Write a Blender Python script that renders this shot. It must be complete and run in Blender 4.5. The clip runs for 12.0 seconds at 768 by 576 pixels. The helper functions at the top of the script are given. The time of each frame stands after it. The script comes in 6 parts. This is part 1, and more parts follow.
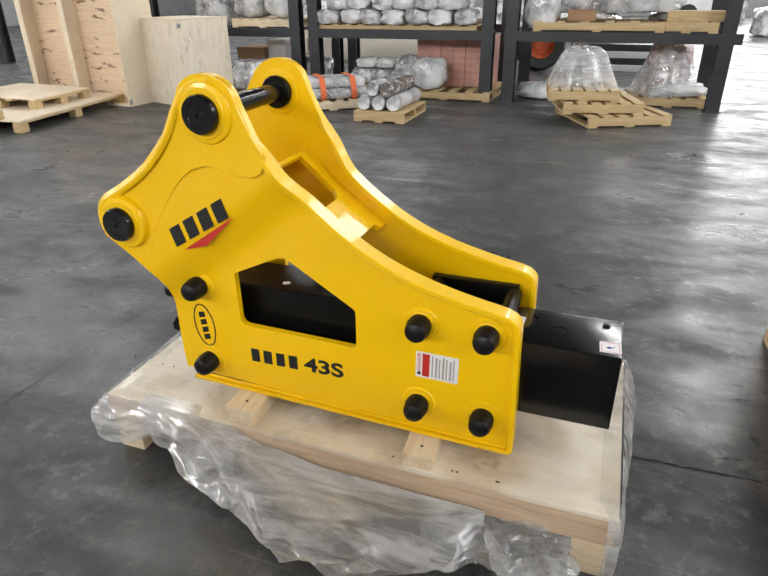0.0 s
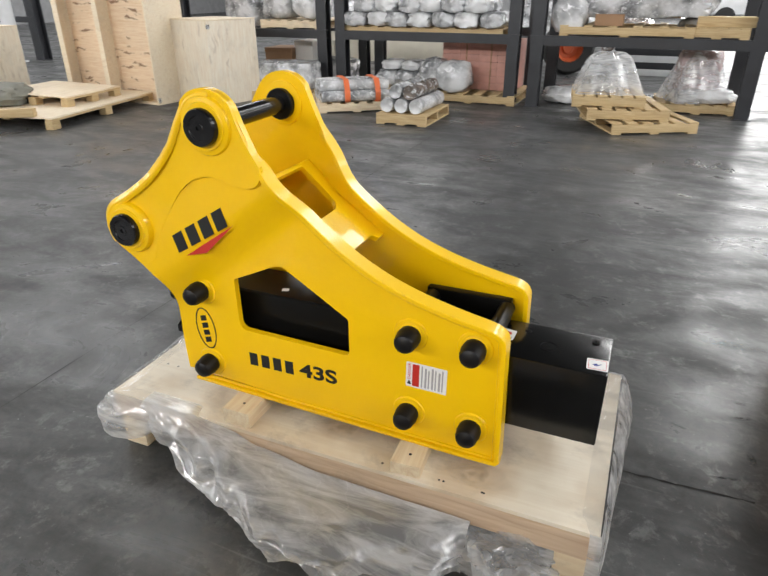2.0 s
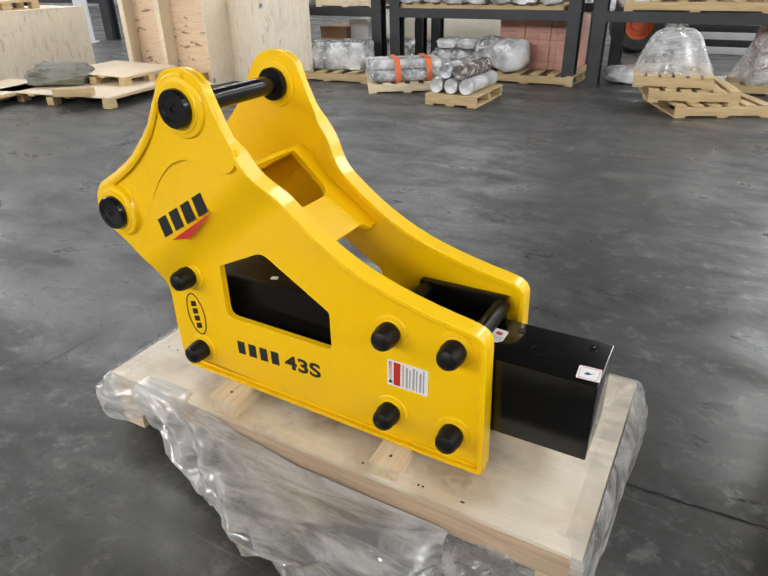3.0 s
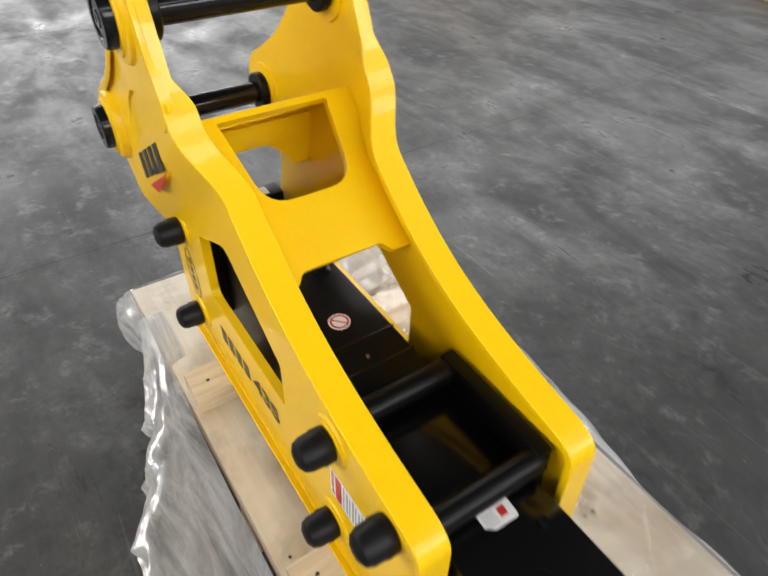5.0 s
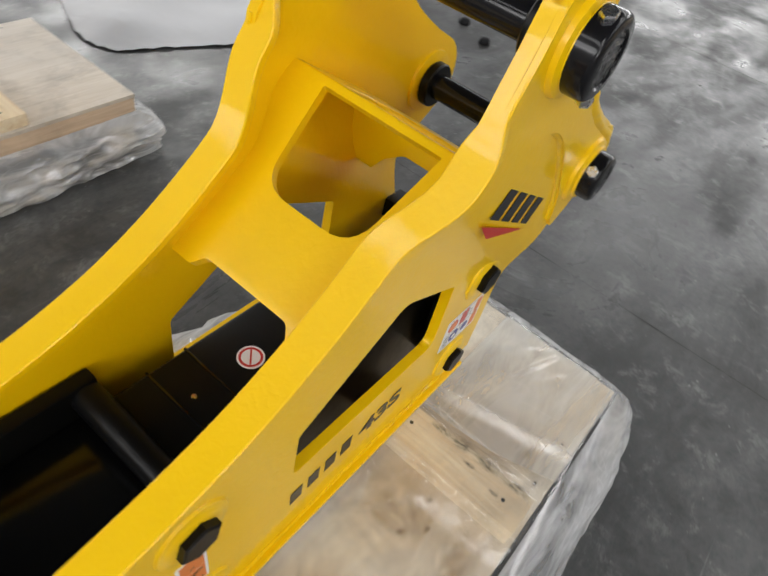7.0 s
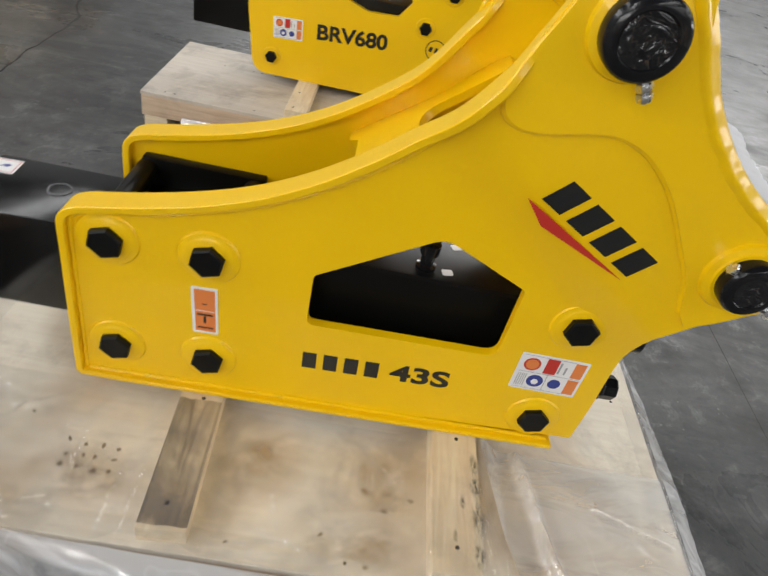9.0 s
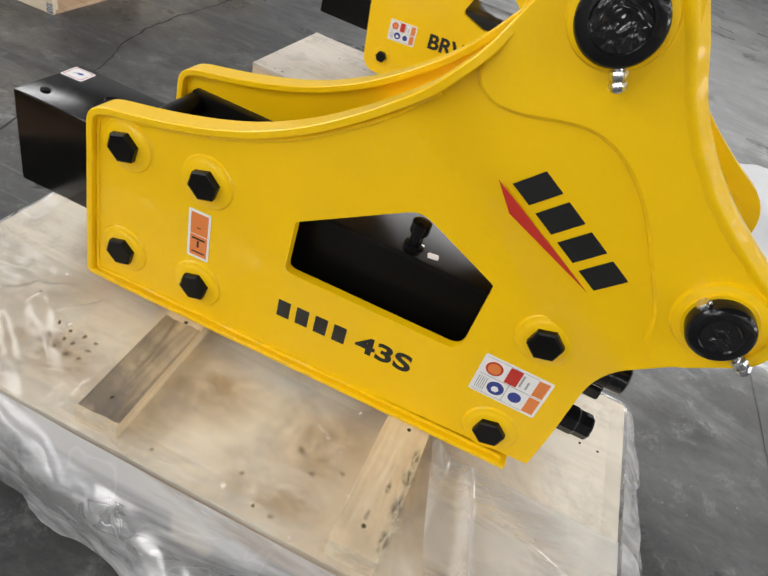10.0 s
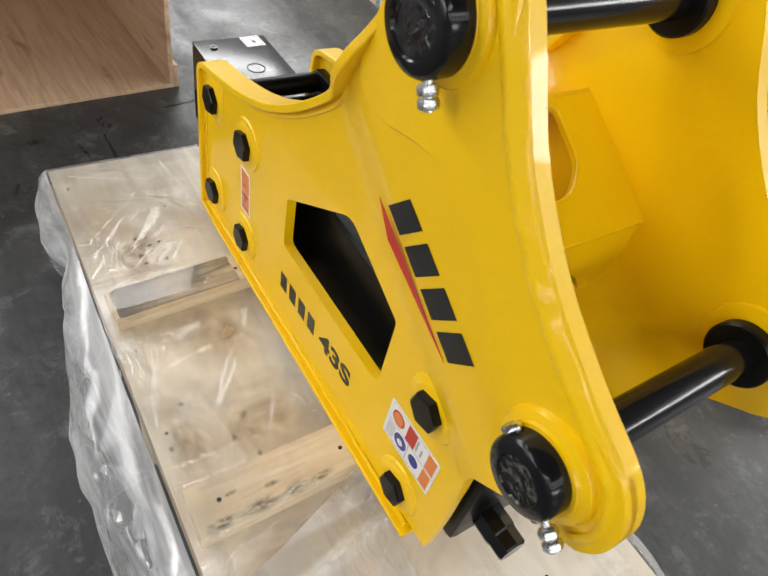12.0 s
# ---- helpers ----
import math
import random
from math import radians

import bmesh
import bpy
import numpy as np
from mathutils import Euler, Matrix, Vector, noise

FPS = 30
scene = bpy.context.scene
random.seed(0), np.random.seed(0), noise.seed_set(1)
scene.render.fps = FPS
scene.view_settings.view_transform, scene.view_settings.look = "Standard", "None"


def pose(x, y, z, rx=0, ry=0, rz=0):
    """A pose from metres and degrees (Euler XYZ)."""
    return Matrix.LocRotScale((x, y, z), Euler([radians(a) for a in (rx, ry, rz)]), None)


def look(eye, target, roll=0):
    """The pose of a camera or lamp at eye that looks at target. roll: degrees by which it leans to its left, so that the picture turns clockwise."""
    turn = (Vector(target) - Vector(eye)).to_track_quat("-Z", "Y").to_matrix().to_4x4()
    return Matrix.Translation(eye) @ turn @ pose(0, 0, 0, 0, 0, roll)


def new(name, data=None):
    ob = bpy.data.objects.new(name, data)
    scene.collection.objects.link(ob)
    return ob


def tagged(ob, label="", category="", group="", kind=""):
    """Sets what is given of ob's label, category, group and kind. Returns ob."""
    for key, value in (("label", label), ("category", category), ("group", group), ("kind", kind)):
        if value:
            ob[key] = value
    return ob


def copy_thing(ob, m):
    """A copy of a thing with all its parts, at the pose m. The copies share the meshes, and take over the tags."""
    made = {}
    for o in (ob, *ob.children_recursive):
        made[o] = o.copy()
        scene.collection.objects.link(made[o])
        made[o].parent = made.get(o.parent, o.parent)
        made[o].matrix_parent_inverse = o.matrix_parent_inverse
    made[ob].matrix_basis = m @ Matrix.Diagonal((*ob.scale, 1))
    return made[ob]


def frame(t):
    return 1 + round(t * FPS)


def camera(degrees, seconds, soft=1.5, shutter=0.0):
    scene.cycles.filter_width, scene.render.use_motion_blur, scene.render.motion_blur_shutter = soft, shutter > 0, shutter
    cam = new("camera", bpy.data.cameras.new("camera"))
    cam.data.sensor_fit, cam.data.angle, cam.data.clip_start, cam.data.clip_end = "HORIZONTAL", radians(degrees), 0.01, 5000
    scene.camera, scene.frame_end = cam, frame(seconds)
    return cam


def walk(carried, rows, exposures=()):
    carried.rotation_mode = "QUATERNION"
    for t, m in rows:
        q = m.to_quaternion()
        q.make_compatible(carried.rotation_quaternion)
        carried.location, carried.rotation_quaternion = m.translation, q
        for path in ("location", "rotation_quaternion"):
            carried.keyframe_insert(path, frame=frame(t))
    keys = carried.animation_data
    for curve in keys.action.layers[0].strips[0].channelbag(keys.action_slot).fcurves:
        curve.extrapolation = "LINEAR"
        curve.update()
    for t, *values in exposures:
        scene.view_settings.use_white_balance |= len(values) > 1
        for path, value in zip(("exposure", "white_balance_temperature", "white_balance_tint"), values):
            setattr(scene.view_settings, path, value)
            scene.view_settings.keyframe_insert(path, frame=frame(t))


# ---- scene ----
cam = camera(64.4, 12.0, shutter=0.25)
PATH = [
    (0, (1.126, -1.314, 1.375), (0.501, 0.367, 0.489), -0.6),
    (0.5, (1.127, -1.303, 1.368), (0.5, 0.374, 0.477), -0.4),
    (1, (1.15, -1.307, 1.368), (0.506, 0.362, 0.473), -0.4),
    (1.5, (1.147, -1.352, 1.393), (0.542, 0.334, 0.503), -0.5),
    (2, (1.214, -1.298, 1.418), (0.512, 0.351, 0.53), -0.2),
    (2.5, (1.31, -1.195, 1.407), (0.453, 0.361, 0.489), 0.5),
    (3, (1.357, -1.125, 1.402), (0.488, 0.412, 0.463), -1.2),
    (3.2, (1.358, -1.119, 1.404), (0.483, 0.414, 0.465), -1.3),
    (4.8, (1.337, -0.379, 1.403), (0.176, 0.624, 0.12), 2.5),
    (5, (1.248, -0.261, 1.416), (0.008, 0.597, 0.102), 1.7),
    (5.5, (1.164, 0.001, 1.396), (-0.247, 0.373, 0.029), 3.3),
    (6, (1.073, 0.145, 1.386), (-0.364, 0.229, -0.003), 2.3),
    (6.5, (0.997, 0.346, 1.36), (-0.43, 0.1, -0.02), 2.8),
    (6.7, (0.978, 0.444, 1.377), (-0.381, 0.022, -0.028), 9.3),
    (8.3, (0.491, 0.916, 1.333), (0.071, -0.507, -0.008), 10.4),
    (8.5, (0.492, 0.985, 1.317), (0.155, -0.518, 0.042), 10.4),
    (9, (0.503, 1.144, 1.272), (0.366, -0.418, 0.031), 14.0),
    (9.5, (0.364, 1.212, 1.232), (0.374, -0.394, 0.041), 19.4),
    (10, (0.24, 1.168, 1.238), (0.46, -0.388, 0.001), 20.4),
    (10.5, (0.111, 1.111, 1.28), (0.545, -0.363, 0.0), 19.0),
    (11, (-0.106, 1.038, 1.331), (0.681, -0.291, 0.06), 16.4),
    (11.5, (-0.18, 0.895, 1.324), (0.772, -0.257, -0.004), 16.7),
    (12, (-0.23, 0.725, 1.333), (0.8, -0.209, -0.105), 15.0),
]
EXPOSURES = [(0.0, -0.14), (3.2, -0.06), (5.0, 0.0), (5.5, 0.04), (6.0, -0.03), (6.5, -0.24), (8.5, -0.32), (9.0, -0.22), (9.5, -0.17), (10.2, -0.04), (11.0, 0.0), (12.0, 0.02)]
walk(cam, [(t, look(eye, target, roll)) for t, eye, target, roll in PATH], EXPOSURES)

# ---- world and light ----
world = bpy.data.worlds.new("sky_world")
scene.world = world
world.use_nodes = True
wn = world.node_tree
wn.nodes.clear()
sky = wn.nodes.new("ShaderNodeTexSky")
sky.sky_type = "NISHITA"
sky.sun_disc = False
sky.sun_elevation = radians(74)
sky.sun_rotation = radians(34)
back = wn.nodes.new("ShaderNodeBackground")
back.inputs["Strength"].default_value = 0.15
wout = wn.nodes.new("ShaderNodeOutputWorld")
wn.links.new(sky.outputs[0], back.inputs[0])
wn.links.new(back.outputs[0], wout.inputs[0])

sun = new("sun", bpy.data.lights.new("sun", "SUN"))
sun.data.energy, sun.data.angle, sun.data.color = 0.6, radians(20), (1.0, 0.97, 0.93)
sun.matrix_world = look((4, 6, 26), (0, 0, 0))


def window_light(name, eye, target, wide, high, watts, color=(1.0, 0.985, 0.96)):
    """Daylight that enters by one opening of the hall."""
    lamp = new(name, bpy.data.lights.new(name, "AREA"))
    lamp.data.shape, lamp.data.size, lamp.data.size_y = "RECTANGLE", wide, high
    lamp.data.energy, lamp.data.color = watts, color
    lamp.matrix_world = look(eye, target)
    return lamp


# Roof lights along the hall and windows high in its walls; the unseen one at -18.4 is added to brighten the floor.
ROOF = 9.0
ROOF_LIGHTS = [(-18.4, 1.6), (-13.0, 1.6), (-7.6, 1.3), (4.6, 1.2), (8.2, 1.3), (15.5, 3.2)]
for rx, rw in ROOF_LIGHTS:
    y0, y1, watts = (-12.0, 28.0, 1100) if rx > 9 else (8.0, 28.0, 1050) if rx == 4.6 else (-12.0, 28.0, 800) if rx < -10 else (4.0, 28.0, 700) if rx < 0 else (-14.0, 28.0, 830)
    window_light("skylight_lamp", (rx, (y0 + y1) / 2, ROOF - 0.05), (rx, (y0 + y1) / 2 + 0.001, 0), rw, y1 - y0, watts * rw)
window_light("east_window_lamp", (17.8, 4.0, 7.8), (0, 4.0, 3.4), 26.0, 1.9, 1500)
# South lamp: a fill from an unseen opening, added to brighten the near plate.
window_light("south_window_lamp", (-6.5, -15.8, 7.8), (-6.5, 0, 2.0), 21.0, 1.9, 2800)
window_light("west_window_lamp", (-23.8, 2.0, 6.0), (0, 2.0, 2.0), 18.0, 2.2, 1300)
window_light("north_window_lamp", (7.0, 32.8, 4.2), (6.0, 0, 1.5), 12.0, 3.8, 1800)


# ---- materials ----
def shader(name):
    mat = bpy.data.materials.new(name)
    mat.use_nodes = True
    nodes, links = mat.node_tree.nodes, mat.node_tree.links
    return mat, nodes, links, nodes["Principled BSDF"]


def coords(nodes, links, scale=(1, 1, 1), which="Object", turn=(0, 0, 0)):
    tc, mp = nodes.new("ShaderNodeTexCoord"), nodes.new("ShaderNodeMapping")
    mp.inputs["Scale"].default_value = scale
    mp.inputs["Rotation"].default_value = [radians(a) for a in turn]
    links.new(tc.outputs[which], mp.inputs["Vector"])
    return mp.outputs["Vector"]


def noise_tex(nodes, links, vec, scale, detail=5.0, rough=0.55, distort=0.0):
    n = nodes.new("ShaderNodeTexNoise")
    n.inputs["Scale"].default_value, n.inputs["Detail"].default_value = scale, detail
    n.inputs["Roughness"].default_value, n.inputs["Distortion"].default_value = rough, distort
    links.new(vec, n.inputs["Vector"])
    return n.outputs["Fac"]


def ramp(nodes, links, fac, stops):
    r = nodes.new("ShaderNodeValToRGB")
    while len(r.color_ramp.elements) < len(stops):
        r.color_ramp.elements.new(0.5)
    for e, (p, c) in zip(r.color_ramp.elements, stops):
        e.position, e.color = p, (c, c, c, 1) if isinstance(c, (int, float)) else (*c, 1)
    links.new(fac, r.inputs["Fac"])
    return r.outputs["Color"]


def mixed(nodes, links, fac, a, b, how="MIX"):
    m = nodes.new("ShaderNodeMix")
    m.data_type, m.blend_type = "RGBA", how
    for sock, v in ((m.inputs["Factor"], fac), (m.inputs[6], a), (m.inputs[7], b)):
        if isinstance(v, (int, float)):
            sock.default_value = v
        elif isinstance(v, tuple):
            sock.default_value = (*v, 1)
        else:
            links.new(v, sock)
    return m.outputs[2]


def bump(nodes, links, bsdf, height, strength, distance):
    b = nodes.new("ShaderNodeBump")
    b.inputs["Strength"].default_value, b.inputs["Distance"].default_value = strength, distance
    links.new(height, b.inputs["Height"])
    links.new(b.outputs[0], bsdf.inputs["Normal"])


def paint(name, color, rough=0.3, spread=0.12, grain=0.0006, coat=0.0, metal=0.0, scale=18.0, shine=0.5, uneven=0.04, peel=0.0):
    """A painted or plain solid surface: slight blotches, fine relief, uneven gloss."""
    mat, nodes, links, b = shader(name)
    vec = coords(nodes, links)
    big, fine = noise_tex(nodes, links, vec, 3.0), noise_tex(nodes, links, vec, scale, 4.0)
    dark = tuple(c * (1 - spread) for c in color)
    light = tuple(min(1.0, c * (1 + spread * 0.6)) for c in color)
    col = mixed(nodes, links, ramp(nodes, links, big, [(0.3, 0.0), (0.7, 1.0)]), dark, light)
    links.new(col, b.inputs["Base Color"])
    links.new(ramp(nodes, links, fine, [(0.3, max(0.02, rough - uneven)), (0.75, min(1.0, rough + uneven))]), b.inputs["Roughness"])
    b.inputs["Metallic"].default_value = metal
    b.inputs["Specular IOR Level"].default_value = shine
    if coat:
        b.inputs["Coat Weight"].default_value, b.inputs["Coat Roughness"].default_value = coat, 0.06
    if peel:
        # thick sprayed paint: fine orange peel over the grain
        fine = mixed(nodes, links, peel, fine, noise_tex(nodes, links, vec, 85.0, 1.5, 0.5, 0.4))
    bump(nodes, links, b, fine, 0.8 if peel else 0.25, grain)
    return mat


def timber(name, pale, dark, scale=(1, 1, 1), knots=0.0, rough=0.6, stain=0.0, stain_from=0.52, soil=0.0, turn=(0, 0, 0)):
    """Sawn wood or plywood: long grain along x, knots and grey stains."""
    mat, nodes, links, b = shader(name)
    vec = coords(nodes, links, scale, "Object", turn)
    stretch = nodes.new("ShaderNodeMapping")
    stretch.inputs["Scale"].default_value = (1.2, 16.0, 16.0)
    links.new(vec, stretch.inputs["Vector"])
    info = nodes.new("ShaderNodeObjectInfo")
    shift = nodes.new("ShaderNodeVectorMath")
    shift.operation = "ADD"
    links.new(stretch.outputs[0], shift.inputs[0])
    links.new(info.outputs["Random"], shift.inputs[1])
    grain = noise_tex(nodes, links, shift.outputs[0], 3.0, 6.0, 0.6, 0.8)
    col = mixed(nodes, links, ramp(nodes, links, grain, [(0.32, 1.0), (0.62, 0.0)]), pale, dark)
    big = noise_tex(nodes, links, vec, 2.3, 4.0)
    col = mixed(nodes, links, ramp(nodes, links, big, [(0.45, 0.0), (0.75, 0.35)]), col, tuple(c * 0.72 for c in pale))
    if knots:
        flat = nodes.new("ShaderNodeMapping")
        flat.inputs["Scale"].default_value = (0.75, 5.0, 5.0)
        wob = nodes.new("ShaderNodeVectorMath")
        wob.operation = "MULTIPLY_ADD"
        nz = nodes.new("ShaderNodeTexNoise")
        nz.inputs["Scale"].default_value, nz.inputs["Detail"].default_value = 5.0, 4.0
        links.new(vec, nz.inputs["Vector"])
        links.new(nz.outputs["Color"], wob.inputs[0])
        wob.inputs[1].default_value = (0.5, 0.16, 0.16)
        links.new(vec, wob.inputs[2])
        links.new(wob.outputs[0], flat.inputs["Vector"])
        vor = nodes.new("ShaderNodeTexVoronoi")
        vor.inputs["Scale"].default_value = 2.6
        links.new(flat.outputs[0], vor.inputs["Vector"])
        spot = ramp(nodes, links, vor.outputs["Distance"], [(0.12, knots), (0.30, 0.0)])
        col = mixed(nodes, links, spot, col, (0.20, 0.10, 0.05))
    if soil:
        broad = noise_tex(nodes, links, vec, 3.4, 3.0, 0.5, 0.15)
        col = mixed(nodes, links, ramp(nodes, links, broad, [(0.46, 0.0), (0.60, soil)]), col, (0.46, 0.32, 0.17))
    if stain:
        s = noise_tex(nodes, links, vec, 5.0, 7.0, 0.7, 0.3)
        col = mixed(nodes, links, ramp(nodes, links, s, [(stain_from, 0.0), (stain_from + 0.18, stain)]), col, (0.12, 0.1, 0.085))
    links.new(col, b.inputs["Base Color"])
    b.inputs["Roughness"].default_value = rough
    bump(nodes, links, b, grain, 0.35, 0.0012)
    return mat


def film(name, milk=(0.1, 0.4), wrinkle=14.0, relief=0.03, rough=0.1, shine=0.06):
    """Thin polythene: clear with a milky haze, whiter along its creases, and a bright gloss. The haze's streaks also
    imitate lit folds.
    """
    mat, nodes, links, b = shader(name)
    nodes.remove(b)
    vec = coords(nodes, links)
    def ridge(scale, detail, distort):
        """Nought along wandering lines, rising on both sides."""
        mid, size = nodes.new("ShaderNodeMath"), nodes.new("ShaderNodeMath")
        mid.inputs[1].default_value, size.operation = -0.5, "ABSOLUTE"
        links.new(noise_tex(nodes, links, vec, scale, detail, 0.5, distort), mid.inputs[0])
        links.new(mid.outputs[0], size.inputs[0])
        return size.outputs[0]

    def streaks(turn, along, across, scale):
        m = nodes.new("ShaderNodeMapping")
        m.inputs["Rotation"].default_value = [radians(a) for a in turn]
        m.inputs["Scale"].default_value = (along, across, across)
        links.new(vec, m.inputs["Vector"])
        return noise_tex(nodes, links, m.outputs[0], scale, 5.0, 0.62, 0.7)

    first, second = ridge(wrinkle * 0.6, 1.0, 0.8), ridge(wrinkle * 2.0, 2.0, 0.6)
    one, two = streaks((10, 35, 20), 0.35, 1.6, wrinkle * 1.6), streaks((-25, -40, 75), 0.3, 1.5, wrinkle * 1.4)
    height = mixed(nodes, links, 0.3, mixed(nodes, links, 0.5, one, two), mixed(nodes, links, 0.3, first, second))
    bp = nodes.new("ShaderNodeBump")
    bp.inputs["Strength"].default_value, bp.inputs["Distance"].default_value = 0.9, relief
    links.new(height, bp.inputs["Height"])
    big = noise_tex(nodes, links, vec, 5.0, 4.0)
    low, high = milk
    # Besides the real milkiness, these streaks paint the brightness of lit folds.
    haze = ramp(nodes, links, one, [(0.43, low), (0.64, high)])
    haze = mixed(nodes, links, 1.0, haze, ramp(nodes, links, two, [(0.48, low * 0.6), (0.64, high * 0.9)]), "LIGHTEN")
    # thin white lines painted as highlights on creases
    crease = ramp(nodes, links, second, [(0.0, 0.10 * high), (0.014, 0.0)])
    faint = mixed(nodes, links, ramp(nodes, links, big, [(0.42, 0.0), (0.58, 1.0)]), (0.0, 0.0, 0.0), crease)
    amount = mixed(nodes, links, 1.0, haze, faint, "ADD")
    white, through_light, milky = nodes.new("ShaderNodeBsdfDiffuse"), nodes.new("ShaderNodeBsdfTranslucent"), nodes.new("ShaderNodeMixShader")
    white.inputs["Color"].default_value = through_light.inputs["Color"].default_value = (0.87, 0.885, 0.90, 1)
    links.new(bp.outputs[0], white.inputs["Normal"])
    milky.inputs[0].default_value = 0.36
    links.new(white.outputs[0], milky.inputs[1])
    links.new(through_light.outputs[0], milky.inputs[2])
    clearing, haze_mix = nodes.new("ShaderNodeBsdfTransparent"), nodes.new("ShaderNodeMixShader")
    links.new(amount, haze_mix.inputs[0])
    links.new(clearing.outputs[0], haze_mix.inputs[1])
    links.new(milky.outputs[0], haze_mix.inputs[2])
    gloss, slant, top = nodes.new("ShaderNodeBsdfGlossy"), nodes.new("ShaderNodeLayerWeight"), nodes.new("ShaderNodeMixShader")
    gloss.inputs["Roughness"].default_value, slant.inputs["Blend"].default_value = rough, 0.5
    links.new(bp.outputs[0], gloss.inputs["Normal"])
    links.new(bp.outputs[0], slant.inputs["Normal"])
    links.new(ramp(nodes, links, slant.outputs["Facing"], [(0.0, shine), (0.5, shine * 1.5), (0.8, min(0.15, 3 * shine)), (1.0, min(0.38, 7 * shine))]), top.inputs[0])
    links.new(haze_mix.outputs[0], top.inputs[1])
    links.new(gloss.outputs[0], top.inputs[2])
    links.new(top.outputs[0], nodes["Material Output"].inputs["Surface"])
    return mat


YELLOW = paint("yellow_gloss_paint", (0.88, 0.54, 0.001), 0.38, 0.04, 0.0013, coat=0.37, scale=26.0, uneven=0.02, shine=0.25, peel=0.6)
BLACK = paint("black_satin_paint", (0.004, 0.004, 0.004), 0.34, 0.3, 0.0002, scale=40.0, shine=0.18, uneven=0.03)
BLACK_GLOSS = paint("black_gloss_paint", (0.007, 0.007, 0.008), 0.16, 0.3, 0.0002, scale=50.0, uneven=0.03, shine=0.32)
def crinkled(name, color, rough, size, depth):
    """Gloss paint run thick over a crinkled face."""
    mat = paint(name, color, rough, 0.3, 0.0002, shine=0.6)
    nodes, links = mat.node_tree.nodes, mat.node_tree.links
    vec = coords(nodes, links)
    bump(nodes, links, nodes["Principled BSDF"], noise_tex(nodes, links, vec, size, 2.0, 0.5, 1.6), 0.7, depth)
    return mat


CRINKLED_BLACK = crinkled("crinkled_black_gloss", (0.006, 0.006, 0.007), 0.14, 26.0, 0.012)
BLACK_BLOCK = paint("black_block_paint", (0.003, 0.003, 0.003), 0.17, 0.3, 0.0001, scale=30.0, shine=0.5, uneven=0.03)
RUBBER = paint("black_rubber", (0.007, 0.007, 0.008), 0.42, 0.25, 0.0004, scale=90.0, shine=0.22)
ZINC = paint("zinc_plated_steel", (0.62, 0.63, 0.65), 0.28, 0.15, 0.0003, metal=1.0, scale=140.0)
INK = paint("black_ink", (0.012, 0.012, 0.012), 0.35, 0.1, 0.0001)
RED_INK = paint("red_ink", (0.52, 0.03, 0.02), 0.35, 0.08, 0.0001)
ORANGE_INK = paint("orange_ink", (0.75, 0.22, 0.05), 0.4, 0.08, 0.0001)
BLUE_INK = paint("blue_ink", (0.03, 0.05, 0.25), 0.4, 0.08, 0.0001)
GREY_INK = paint("grey_ink", (0.35, 0.35, 0.36), 0.5, 0.08, 0.0001)
DECAL = paint("white_vinyl", (0.78, 0.77, 0.76), 0.35, 0.05, 0.0002)
PLY = timber("plywood_deck", (0.84, 0.765, 0.63), (0.77, 0.68, 0.54), stain=0.34, stain_from=0.49, soil=0.45)
# greyer and darker than the first pallet's deck, with stronger stains
GREY_PLY = timber("grey_plywood", (0.64, 0.58, 0.50), (0.55, 0.48, 0.39), stain=0.4, stain_from=0.48)
WEATHERED = timber("weathered_pine", (0.52, 0.42, 0.29), (0.20, 0.16, 0.12), stain=0.8, stain_from=0.45)
PINE = timber("pine_board", (0.79, 0.68, 0.49), (0.66, 0.50, 0.32), stain=0.3)
CRATE_PLY = timber("crate_plywood", (0.80, 0.70, 0.54), (0.73, 0.60, 0.43), knots=0.08, stain=0.1)
UPRIGHT_PLY = timber("upright_grain_plywood", (0.82, 0.75, 0.62), (0.73, 0.61, 0.46), knots=0.28, stain=0.15, turn=(0, 90, 0))
PALE_KNOTTY = timber("pale_knotty_plywood", (0.80, 0.64, 0.46), (0.70, 0.50, 0.32), knots=0.9)
KNOTTY = timber("knotty_plywood", (0.66, 0.48, 0.32), (0.50, 0.32, 0.19), knots=0.5)
PALLET_WOOD = timber("pallet_wood", (0.58, 0.44, 0.24), (0.44, 0.30, 0.14))
BOARD = timber("brown_pine_board", (0.66, 0.51, 0.36), (0.50, 0.35, 0.24), stain=0.25)
FILM = film("polythene_film", (0.34, 0.88), 5.0, 0.008, 0.12, 0.10)
FILM_PALE = film("pale_polythene_film", (0.27, 0.88), 3.0, 0.004, 0.13, 0.07)
FILM_CLEAR = film("clear_polythene_film", (0.22, 0.62), 4.0, 0.005, 0.13, 0.07)
RACK = paint("dark_rack_steel", (0.030, 0.032, 0.037), 0.4, 0.3, 0.0006)
CARTON_RED = paint("red_printed_carton", (0.60, 0.31, 0.25), 0.5, 0.25, 0.001)
WALL = paint("hall_wall_paint", (0.30, 0.303, 0.308), 0.7, 0.15, 0.001)
ROOF_STEEL = paint("roof_sheet", (0.09, 0.095, 0.10), 0.6, 0.15, 0.001)
FOAM = paint("white_foam_sheet", (0.47, 0.475, 0.49), 0.6, 0.06, 0.001)


